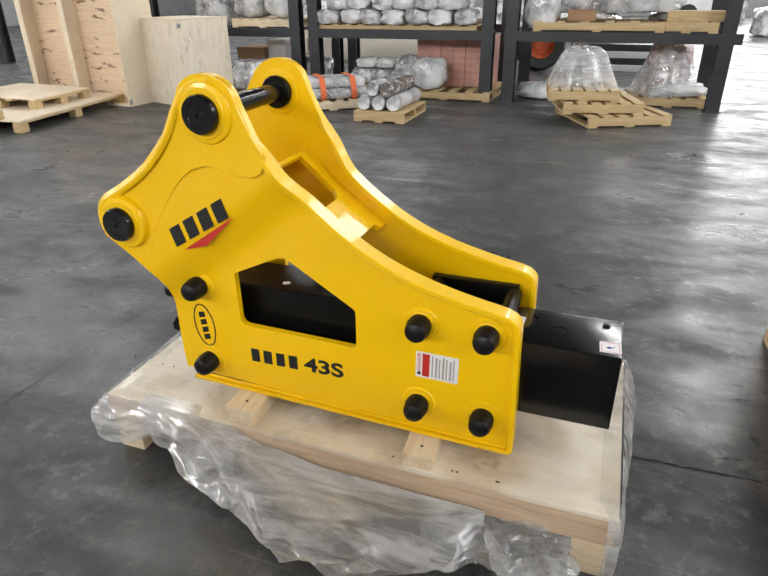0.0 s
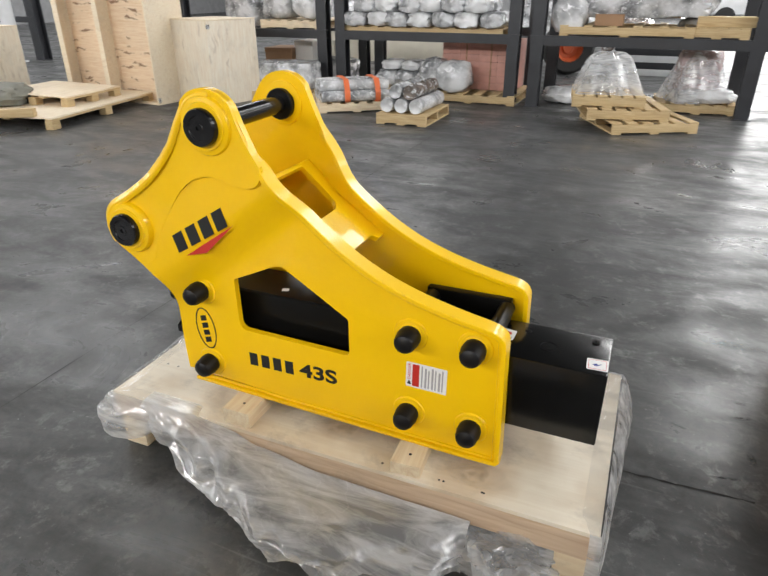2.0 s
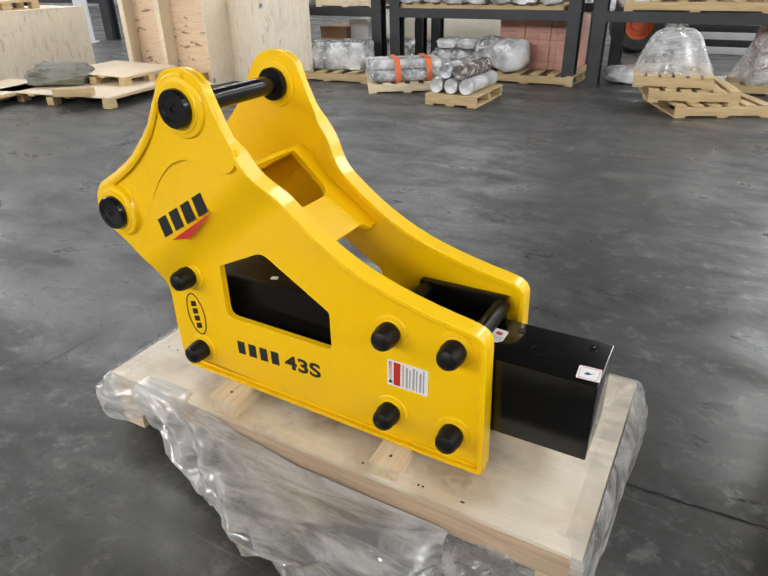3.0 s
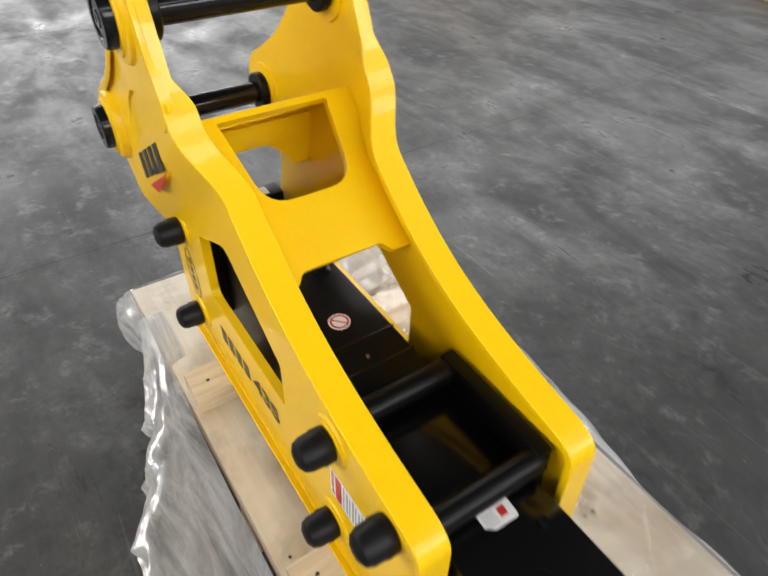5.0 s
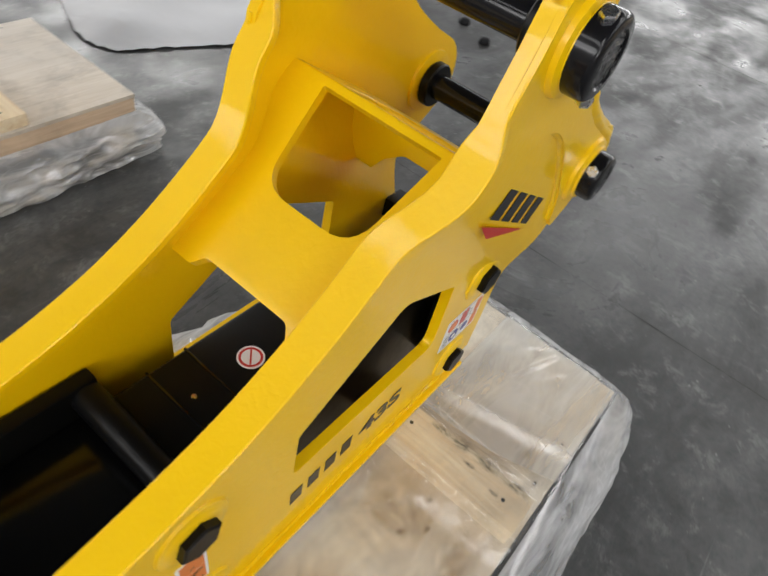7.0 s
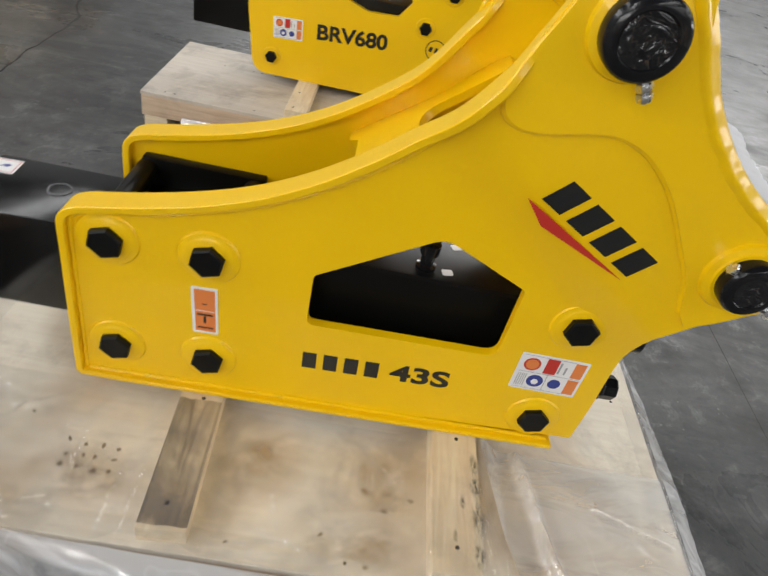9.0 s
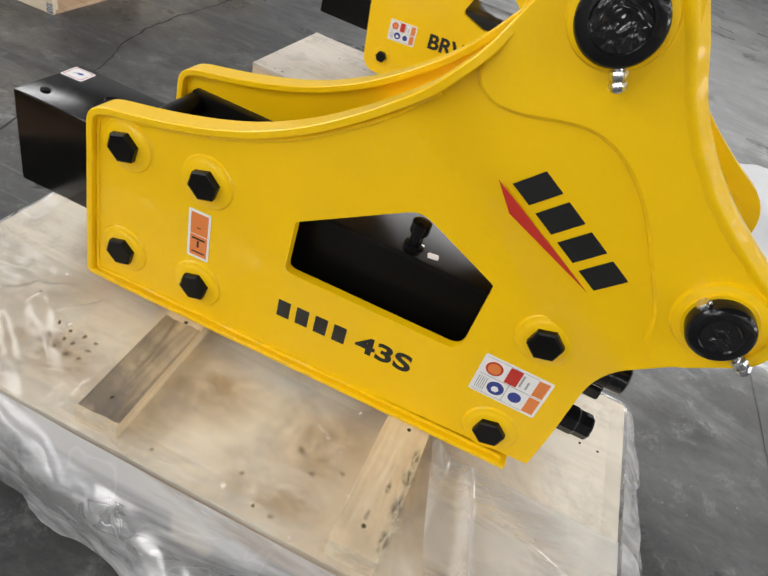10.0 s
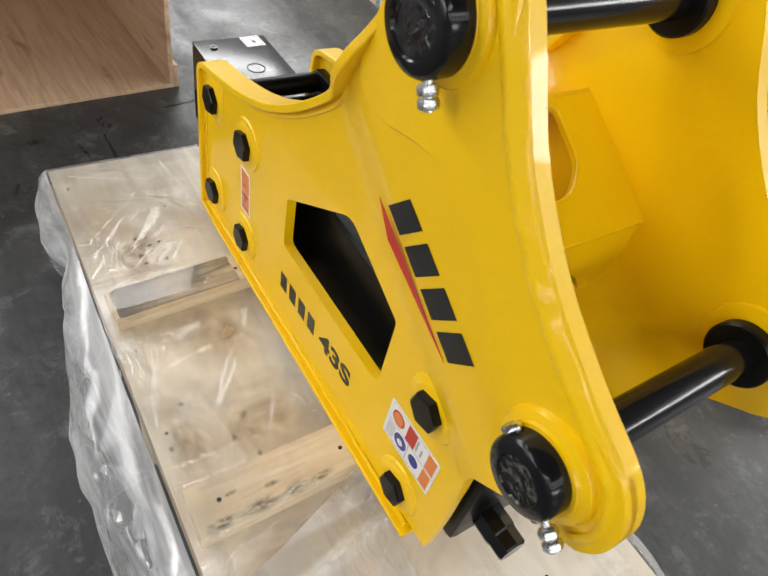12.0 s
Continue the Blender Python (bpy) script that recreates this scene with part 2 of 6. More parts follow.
def concrete():
    """Worn sealed concrete: clouds, smeared streaks, swirled scuffs, scratches, specks and a dirty band at the joints."""
    mat, nodes, links, b = shader("sealed_concrete")
    vec = coords(nodes, links)

    def stretched(sx, sy, turn, scale, detail=6.0, rough=0.62, distort=0.5):
        m = nodes.new("ShaderNodeMapping")
        m.inputs["Scale"].default_value, m.inputs["Rotation"].default_value = (sx, sy, 1.0), (0, 0, radians(turn))
        links.new(vec, m.inputs["Vector"])
        return noise_tex(nodes, links, m.outputs[0], scale, detail, rough, distort)

    cloud = noise_tex(nodes, links, vec, 0.6, 7.0, 0.62, 0.6)
    streak = stretched(0.8, 1.9, 14, 1.5, 9.0, 0.66, 0.5)
    cross = stretched(0.8, 2.0, 105, 1.4, 9.0, 0.70, 0.5)
    swirl = noise_tex(nodes, links, vec, 2.4, 9.0, 0.70, 0.7)
    scratch = stretched(0.5, 26.0, 33, 1.6, 3.0, 0.5, 0.3)
    scratch_b = stretched(0.9, 30.0, -48, 1.4, 3.0, 0.5, 0.3)
    fine = noise_tex(nodes, links, vec, 38.0, 6.0, 0.72)
    spots = noise_tex(nodes, links, vec, 7.0, 3.0, 0.5)
    specks = noise_tex(nodes, links, vec, 55.0, 1.0, 0.4)
    col = ramp(nodes, links, cloud, [(0.28, (0.046, 0.0465, 0.047)), (0.52, (0.072, 0.0725, 0.073)), (0.75, (0.104, 0.104, 0.104))])
    col = mixed(nodes, links, ramp(nodes, links, streak, [(0.38, 0.7), (0.52, 0.0)]), col, (0.030, 0.030, 0.030))
    col = mixed(nodes, links, ramp(nodes, links, streak, [(0.55, 0.0), (0.68, 0.55)]), col, (0.17, 0.17, 0.168))
    col = mixed(nodes, links, ramp(nodes, links, cross, [(0.58, 0.0), (0.74, 0.5)]), col, (0.17, 0.169, 0.166))
    col = mixed(nodes, links, ramp(nodes, links, swirl, [(0.38, 0.42), (0.5, 0.0)]), col, (0.048, 0.0475, 0.046))
    col = mixed(nodes, links, ramp(nodes, links, swirl, [(0.57, 0.0), (0.70, 0.4)]), col, (0.18, 0.179, 0.176))
    col = mixed(nodes, links, ramp(nodes, links, scratch, [(0.67, 0.0), (0.72, 0.2)]), col, (0.30, 0.30, 0.295))
    col = mixed(nodes, links, ramp(nodes, links, scratch_b, [(0.68, 0.0), (0.73, 0.22)]), col, (0.028, 0.027, 0.027))
    mottle = noise_tex(nodes, links, vec, 9.0, 9.0, 0.76, 0.35)
    col = mixed(nodes, links, ramp(nodes, links, mottle, [(0.36, 0.65), (0.48, 0.0)]), col, (0.030, 0.030, 0.030))
    col = mixed(nodes, links, ramp(nodes, links, mottle, [(0.54, 0.0), (0.66, 0.6)]), col, (0.20, 0.20, 0.198))
    col = mixed(nodes, links, ramp(nodes, links, fine, [(0.34, 0.6), (0.52, 0.0)]), col, (0.035, 0.045, 0.044))
    col = mixed(nodes, links, ramp(nodes, links, spots, [(0.68, 0.0), (0.74, 0.7)]), col, (0.03, 0.03, 0.031))
    col = mixed(nodes, links, ramp(nodes, links, specks, [(0.76, 0.0), (0.80, 0.35)]), col, (0.36, 0.355, 0.35))
    # dirt spread along the two sawn joints
    axes = nodes.new("ShaderNodeSeparateXYZ")
    links.new(vec, axes.inputs[0])
    for x in (0.845, 2.11, 3.39):
        off, size = nodes.new("ShaderNodeMath"), nodes.new("ShaderNodeMath")
        off.inputs[1].default_value, size.operation = x, "ABSOLUTE"
        links.new(axes.outputs["X"], off.inputs[0])
        links.new(off.outputs[0], size.inputs[0])
        band = ramp(nodes, links, size.outputs[0], [(0.0, 0.85), (0.13, 0.0)])
        patchy = ramp(nodes, links, swirl, [(0.36, 1.0), (0.60, 0.15)])
        col = mixed(nodes, links, mixed(nodes, links, 1.0, band, patchy, "MULTIPLY"), col, (0.035, 0.034, 0.033))
    links.new(col, b.inputs["Base Color"])
    sheen = noise_tex(nodes, links, vec, 1.7, 6.0, 0.6, 1.0)
    rough = mixed(nodes, links, 0.5, ramp(nodes, links, sheen, [(0.40, 0.60), (0.60, 0.26)]), ramp(nodes, links, streak, [(0.42, 0.64), (0.57, 0.24)]))
    links.new(rough, b.inputs["Roughness"])
    b.inputs["Specular IOR Level"].default_value = 0.44
    both = mixed(nodes, links, 0.5, mottle, fine)
    bump(nodes, links, b, both, 0.28, 0.003)
    return mat


CONCRETE = concrete()


# ---- building helpers ----
def finish(me, material, smooth=32):
    me.materials.append(material)
    me.shade_smooth()
    me.set_sharp_from_angle(angle=radians(smooth))
    return me


ORIGIN = {}


def part(name, bm, material, parent=None, label="", smooth=32):
    """Links a bmesh as one mesh object under a thing or under a part. Under a thing of fixed place it is built in the
    world's coordinates."""
    bmesh.ops.recalc_face_normals(bm, faces=bm.faces)
    me = bpy.data.meshes.new(name)
    bm.to_mesh(me)
    bm.free()
    ob = new(name, finish(me, material, smooth))
    hang(ob, parent)
    if label:
        tagged(ob, label)
    return ob


def hang(ob, parent):
    ob.parent = parent
    if parent is not None and parent.name in ORIGIN:
        ob.matrix_parent_inverse = ORIGIN[parent.name]


def thing(name, label, category, at=(0, 0, 0), turn=(0, 0, 0), group="", kind="", fixed=False):
    """An empty at a thing's base. fixed: its parts are built in the world's coordinates."""
    ob = new(name)
    ob.empty_display_size = 0.05
    ob.matrix_basis = pose(*at, *turn)
    if fixed:
        ORIGIN[ob.name] = ob.matrix_basis.inverted()
    return tagged(ob, label, category, group, kind)


def structure(name, bm, material, label, category="", smooth=32):
    return tagged(part(name, bm, material, None, "", smooth), label, category or name.split("_")[0], "", "structure")


def box(bm, lo, hi, bevel=0.0, m=None, seg=2):
    made = bmesh.ops.create_cube(bm, size=1.0)["verts"]
    size, mid = Vector(hi) - Vector(lo), (Vector(hi) + Vector(lo)) / 2
    for v in made:
        v.co = Vector(v.co[i] * size[i] for i in range(3)) + mid
    if bevel:
        edges = list({e for v in made for e in v.link_edges})
        made = bmesh.ops.bevel(bm, geom=edges, offset=bevel, segments=seg, affect="EDGES", profile=0.6)["verts"]
    if m is not None:
        bmesh.ops.transform(bm, matrix=m, verts=made)
    return made


def boxed(*args, **kw):
    bm = bmesh.new()
    box(bm, *args, **kw)
    return bm


def lathe(profile, m=None, steps=28, bm=None):
    """A body turned about its z axis from (radius, height) pairs; a radius of 0 closes it."""
    bm = bm or bmesh.new()
    rings, made = [], []
    for r, h in profile:
        if r <= 0:
            ring = [bm.verts.new((0, 0, h))]
        else:
            ring = [bm.verts.new((r * math.cos(2 * math.pi * i / steps), r * math.sin(2 * math.pi * i / steps), h)) for i in range(steps)]
        rings.append(ring)
        made += ring
    for a, b in zip(rings, rings[1:]):
        for i in range(steps):
            j = (i + 1) % steps
            if len(a) == 1 and len(b) == 1:
                continue
            if len(a) == 1:
                bm.faces.new((a[0], b[i], b[j]))
            elif len(b) == 1:
                bm.faces.new((a[i], a[j], b[0]))
            else:
                bm.faces.new((a[i], a[j], b[j], b[i]))
    if m is not None:
        bmesh.ops.transform(bm, matrix=m, verts=made)
    return bm


def along_y(x, y, z, sign=1):
    """A pose whose z axis points along y (sign 1) or against it (sign -1)."""
    return pose(x, y, z, -90 * sign, 0, 0)


def tube(points, radius, steps=10, bm=None):
    """A round bar along a line of points."""
    bm = bm or bmesh.new()
    rings = []
    pts = [Vector(p) for p in points]
    for i, p in enumerate(pts):
        way = (pts[min(i + 1, len(pts) - 1)] - pts[max(i - 1, 0)]).normalized()
        side = way.cross(Vector((0, 0, 1)))
        if side.length < 1e-3:
            side = way.cross(Vector((1, 0, 0)))
        side.normalize()
        up = side.cross(way)
        rings.append([bm.verts.new(p + radius * (math.cos(a) * side + math.sin(a) * up)) for a in (2 * math.pi * k / steps for k in range(steps))])
    for a, b in zip(rings, rings[1:]):
        for i in range(steps):
            j = (i + 1) % steps
            bm.faces.new((a[i], a[j], b[j], b[i]))
    bm.faces.new(rings[0][::-1])
    bm.faces.new(rings[-1])
    return bm


def rounded(points, radii, steps=5, closed=True):
    """A polygon in two coordinates with its corners rounded."""
    out, n = [], len(points)
    for i in range(n):
        p, r = Vector(points[i]), radii[i] if isinstance(radii, (list, tuple)) else radii
        a, b = Vector(points[i - 1]) - p, Vector(points[(i + 1) % n]) - p
        if r <= 0 or (not closed and i in (0, n - 1)):
            out.append(tuple(p))
            continue
        la, lb = a.length, b.length
        a, b = a.normalized(), b.normalized()
        half = math.acos(max(-1, min(1, a.dot(b)))) / 2
        d = min(r / max(math.tan(half), 1e-3), 0.48 * la, 0.48 * lb)
        s, e = p + a * d, p + b * d
        for k in range(steps + 1):
            u = k / steps
            out.append(tuple((1 - u) ** 2 * s + 2 * u * (1 - u) * p + u * u * e))
    return out


def spline(points, steps=4):
    """A smooth line through the points."""
    pts = [Vector(p) for p in points]
    out = []
    for i in range(len(pts) - 1):
        p0, p1, p2, p3 = pts[max(i - 1, 0)], pts[i], pts[i + 1], pts[min(i + 2, len(pts) - 1)]
        for k in range(steps):
            u = k / steps
            out.append(tuple(0.5 * (2 * p1 + (p2 - p0) * u + (2 * p0 - 5 * p1 + 4 * p2 - p3) * u * u + (3 * p1 - p0 - 3 * p2 + p3) * u ** 3)))
    out.append(tuple(pts[-1]))
    return out


def slab(outline, y_out, y_in, holes=(), cuts=(), shift=None):
    """A plate standing in the xz plane: an outline with holes, from y_out to y_in. cuts: (point, normal) lines that give it
    rows of vertices; shift(x, z): how far it is pushed along y."""
    bm = bmesh.new()
    for loop in (outline, *holes):
        verts = [bm.verts.new((x, 0, z)) for x, z in loop]
        for a, b in zip(verts, verts[1:] + verts[:1]):
            bm.edges.new((a, b))
    bmesh.ops.triangle_fill(bm, edges=bm.edges[:], use_beauty=True, use_dissolve=False)
    for co, no in cuts:
        bmesh.ops.bisect_plane(bm, geom=bm.verts[:] + bm.edges[:] + bm.faces[:], plane_co=co, plane_no=no)
    front = list(bm.faces)
    made = bmesh.ops.extrude_face_region(bm, geom=front, use_keep_orig=True)["geom"]
    moved = {g for g in made if isinstance(g, bmesh.types.BMVert)}
    for v in bm.verts:
        d = shift(v.co.x, v.co.z) if shift else 0.0
        v.co.y = (y_in if v in moved else y_out) + d
    return bm


def soften(ob, width, seg=2, angle=40):
    mod = ob.modifiers.new("edge", "BEVEL")
    mod.width, mod.segments, mod.limit_method, mod.angle_limit = width, seg, "ANGLE", radians(angle)
    mod.harden_normals = False
    return ob


def lettering(name, body, size, m, material, parent, depth=0.0006, font_shear=0.0, wide=1.0, bold=0.0):
    """Letters as a thin mesh, with the built-in font."""
    cu = bpy.data.curves.new(name, "FONT")
    cu.body, cu.size, cu.extrude, cu.shear, cu.offset = body, size, depth, font_shear, bold
    cu.align_x, cu.align_y = "CENTER", "CENTER"
    tmp = bpy.data.objects.new(name, cu)
    scene.collection.objects.link(tmp)
    me = bpy.data.meshes.new_from_object(tmp.evaluated_get(bpy.context.evaluated_depsgraph_get()))
    bpy.data.objects.remove(tmp)
    bpy.data.curves.remove(cu)
    me.materials.clear()
    me.transform(Matrix.Diagonal((wide, 1, 1, 1)))
    me.transform(m)
    ob = new(name, finish(me, material))
    hang(ob, parent)
    return ob


def pieces(name, loops, m, depth, material, owner, label=""):
    """Thin raised shapes, each a part of its own."""
    return [part(name, flat_shape([loop], m, depth), material, owner, label) for loop in loops]


def flat_shape(loops, m, depth=0.0006, bm=None):
    """Thin raised shapes in the plane of the pose m; each loop is a polygon in its x and y."""
    bm = bm or bmesh.new()
    for loop in loops:
        lo = [bm.verts.new(m @ Vector((x, y, 0))) for x, y in loop]
        hi = [bm.verts.new(m @ Vector((x, y, depth))) for x, y in loop]
        bm.faces.new(hi)
        for i in range(len(lo)):
            j = (i + 1) % len(lo)
            bm.faces.new((lo[i], lo[j], hi[j], hi[i]))
    return bm


def rect(x0, y0, x1, y1):
    return [(x0, y0), (x1, y0), (x1, y1), (x0, y1)]


def disc(x, y, r, steps=24):
    return [(x + r * math.cos(2 * math.pi * i / steps), y + r * math.sin(2 * math.pi * i / steps)) for i in range(steps)]


def ellipse_ring(bm, cx, cy, rx, ry, wide, m, depth=0.0006, steps=40):
    """A flat ring, as one band of faces."""
    rows = []
    for i in range(steps):
        a = 2 * math.pi * i / steps
        c, s = math.cos(a), math.sin(a)
        rows.append([bm.verts.new(m @ Vector((cx + (rx - w) * c, cy + (ry - w) * s, h))) for w, h in ((0, 0), (0, depth), (wide, depth), (wide, 0))])
    for a, b in zip(rows, rows[1:] + rows[:1]):
        for k in range(3):
            bm.faces.new((a[k], b[k], b[k + 1], a[k + 1]))
    return bm


# ---- the hall ----
def ground_sheet():
    bm = bmesh.new()
    bmesh.ops.create_grid(bm, x_segments=2, y_segments=2, size=60.0)
    return bm


structure("floor", ground_sheet(), CONCRETE, "worn dark grey sealed concrete factory floor with streaks", "floor")


def pierced_wall(lo, hi, axis, openings):
    """A wall along x or y (axis) with rectangular openings (a0, a1, z0, z1)."""
    bm = bmesh.new()
    a = 0 if axis == "x" else 1
    at = lo[a]
    for a0, a1, z0, z1 in sorted(openings):
        for s0, s1, b0, b1 in ((at, a0, lo[2], hi[2]), (a0, a1, lo[2], z0), (a0, a1, z1, hi[2])):
            if s1 - s0 > 0.01 and b1 - b0 > 0.01:
                p, q = list(lo), list(hi)
                p[a], q[a], p[2], q[2] = s0, s1, b0, b1
                box(bm, p, q)
        at = a1
    p, q = list(lo), list(hi)
    p[a] = at
    box(bm, p, q)
    return bm


structure("wall_west", pierced_wall((-24.3, -16, 0), (-24, 33, ROOF), "y", [(-7, 11, 4.9, 7.1)]), WALL, "grey factory wall with a wide window")
structure("wall_east", pierced_wall((18, -16, 0), (18.3, 33, ROOF), "y", [(-9, 17, 6.85, 8.75)]), WALL, "grey factory wall with a long window band")
# Unseen wall; its high band is added as an opening for the south fill.
structure("wall_south", pierced_wall((-24, -16.3, 0), (18.3, -16, ROOF), "x", [(-17, 4, 6.85, 8.75)]), WALL, "grey factory wall with a long window band")
structure("wall_north", pierced_wall((-24, 33, 0), (18.3, 33.3, ROOF), "x", [(1, 13, 2.3, 6.1)]), WALL, "grey factory wall with a long window band")


def roof():
    bm = bmesh.new()
    at = -24.3
    for rx, rw in ROOF_LIGHTS:
        box(bm, (at, -16.3, ROOF), (rx - rw / 2, 33.3, ROOF + 0.2))
        box(bm, (rx - rw / 2, -16.3, ROOF), (rx + rw / 2, -12 if rx > 9 else 8 if rx == 4.6 else -12 if rx < -10 else 4 if rx < 0 else -14, ROOF + 0.2))
        box(bm, (rx - rw / 2, 28, ROOF), (rx + rw / 2, 33.3, ROOF + 0.2))
        at = rx + rw / 2
    box(bm, (at, -16.3, ROOF), (18.3, 33.3, ROOF + 0.2))
    return bm


structure("ceiling", roof(), ROOF_STEEL, "profiled steel roof with long roof lights", "ceiling")

# ---- the breaker ----
MID_Y = 0.152
P1, P2 = (0.203, 1.106), (-0.117, 0.791)
LUGS = {-1: 0.044, 1: 0.028}  # how far the lugs of the near and the far plate stand out
BOLTS = [(0.066, 0.600), (0.067, 0.347), (0.738, 0.597), (0.736, 0.349), (0.912, 0.597), (0.915, 0.346)]
TOP_EDGE = [(0.322, 1.056), (0.340, 1.018), (0.365, 0.980), (0.402, 0.930), (0.450, 0.882), (0.510, 0.833), (0.575, 0.788), (0.640, 0.752), (0.700, 0.726), (0.765, 0.704), (0.840, 0.684), (0.900, 0.671), (0.945, 0.662)]
FRONT_EDGE = [(0.970, 0.653), (0.985, 0.638), (0.991, 0.615), (0.993, 0.560), (0.998, 0.400), (1.001, 0.246)]
REAR_EDGE = [(-0.014, 0.272), (-0.032, 0.300), (-0.036, 0.400), (-0.035, 0.505), (-0.038, 0.570), (-0.054, 0.622), (-0.086, 0.655), (-0.128, 0.688), (-0.176, 0.720)]


def foot_z(x):
    """Height of the foot of the side plates, which falls a little towards the front."""
    return 0.272 - 0.027 * x


LUG_2 = [(P2[0] + 0.096 * math.cos(radians(a)), P2[1] + 0.092 * math.sin(radians(a))) for a in range(218, 120, -8)]
LUG_EDGE = [(-0.115, 0.898), (-0.045, 0.944), (0.010, 0.992), (0.062, 1.052), (0.099, 1.115)]
LUG_1 = [(0.203 + 0.095 * math.cos(radians(a)), 1.102 + 0.095 * math.sin(radians(a))) for a in range(150, 30, -8)]
LUG_FRONT = [(0.297, 1.112)]
WINDOW = rounded([(0.188, 0.656), (0.348, 0.730), (0.555, 0.601), (0.555, 0.484), (0.190, 0.491)], [0.012, 0.045, 0.014, 0.016, 0.028], 6)
BEND_A, BEND_B = Vector((-0.03, 0.600)), Vector((0.400, 0.925))
BEND_N = Vector((-(BEND_B - BEND_A).y, (BEND_B - BEND_A).x)).normalized()


def splay(x, z, side):
    """How far the upper part of a side plate stands out from its lower part."""
    u = max(0.0, min(1.0, ((Vector((x, z)) - BEND_A).dot(BEND_N) + 0.065) / 0.13))
    return LUGS[side] * u * u * (3 - 2 * u)


def in_y(side, y):
    """y of a place given for the near plate (side -1), or mirrored to the other plate (side 1)."""
    return y if side < 0 else 2 * MID_Y - y


BODY_EDGE = spline(REAR_EDGE[1:], 3) + LUG_2 + spline(LUG_EDGE, 3) + LUG_1 + LUG_FRONT + spline(TOP_EDGE, 4) + spline(FRONT_EDGE, 3)
BEND_CUTS = [(Vector((BEND_A.x, 0, BEND_A.y)) + Vector((BEND_N.x, 0, BEND_N.y)) * d, Vector((BEND_N.x, 0, BEND_N.y))) for d in (-0.066, -0.05, -0.036, -0.022, -0.007, 0.007, 0.022, 0.036, 0.05, 0.066)]
LUG_LINE = [(0.334, 1.012), (0.336, 0.988), (0.326, 0.966), (0.302, 0.953), (0.268, 0.953), (0.236, 0.960), (0.204, 0.967), (0.165, 0.970), (0.122, 0.956), (0.082, 0.927), (0.044, 0.886), (0.000, 0.823), (-0.030, 0.778), (-0.046, 0.745), (-0.060, 0.700)]
LUG_INSET = [(-0.098, 0.890), (-0.036, 0.934), (0.019, 0.982), (0.072, 1.042), (0.113, 1.107)]


def lug_line(side):
    """The lower edge of a lug's doubler; the near one sits a little further forward."""
    return [(x + 0.013, z + 0.004) if side < 0 else (x, z) for x, z in LUG_LINE]


def doubler(side):
    return spline(lug_line(side), 3) + [(-0.082, 0.671), (-0.126, 0.692), (-0.174, 0.724)] + LUG_2[:-1] + spline(LUG_INSET, 3) + LUG_1[1:] + [(0.295, 1.112), (0.316, 1.066)]


def rim_strip(side):
    """The strip that is welded round the plate's edge, from the bulge at the top round the front to the foot."""
    line = spline([(0.283, 1.132), (0.300, 1.100)] + TOP_EDGE + [(0.966, 0.655), (0.980, 0.646), (0.989, 0.632), (0.992, 0.612), (0.993, 0.560)], 5) + [(0.998, 0.400), (1.001, 0.256), (0.992, foot_z(0.992))] + [(0.9 - 0.1 * k, foot_z(0.9 - 0.1 * k)) for k in range(9)] + [(0.004, foot_z(0.004))]
    bm = bmesh.new()
    rings = []
    pts = [Vector(p) for p in line]
    for i, p in enumerate(pts):
        way = (pts[min(i + 1, len(pts) - 1)] - pts[max(i - 1, 0)]).normalized()
        inside = Vector((way.y, -way.x))
        d = splay(*p, side)
        k = 0.4 if side > 0 else -0.1
        foot = p.y < foot_z(p.x) + 0.010 and p.x < 0.97
        q = p + inside * (0.011 if foot else 0.014)
        u = max(0.0, min(1.0, (1.062 - p.y) / 0.065))
        u = u * u * (3 - 2 * u)
        out, inn = (-0.017 if foot else -0.0070 - 0.007 * u) - (1 + k * u) * d, (0.016 if foot else 0.0150 + 0.024 * u) - (1 + k * u) * d
        rings.append([bm.verts.new((c.x, in_y(side, y), c.y)) for c, y in ((p, out), (p, inn), (q, inn), (q, out))])
    for a, b in zip(rings, rings[1:]):
        for k in range(4):
            bm.faces.new((a[k], a[(k + 1) % 4], b[(k + 1) % 4], b[k]))
    bm.faces.new(rings[0])
    bm.faces.new(rings[-1][::-1])
    return bm


def ring_weld(x, z, y, r, side, thick=0.006, parent=None, name="weld_ring"):
    """A raised boss with a weld bead round its foot."""
    prof = [(r + 0.012, 0.0), (r + 0.009, 0.004), (r + 0.002, 0.005), (r, thick), (r - 0.004, thick + 0.002), (0.02, thick + 0.002), (0, thick + 0.002)]
    return part(name, lathe(prof, along_y(x, in_y(side, y), z, side), 36), YELLOW, parent)


def hexagon(r, h, m, chamfer=0.0025, bm=None):
    return lathe([(0, 0), (r, 0), (r, h - chamfer), (r - chamfer * 1.6, h), (0, h)], m, 6, bm)


def rough_bead(line, r):
    """A weld bead with its ripples, along a line."""
    fine = spline(line, 2)
    bm = tube(fine, r, 8)
    for v in bm.verts:
        n = noise.noise(v.co * 60) + 0.6 * noise.noise(v.co * 140)
        v.co += Vector((0, 1 if v.co.y > MID_Y else -1, 0.3)) * 0.0016 * n
    return bm


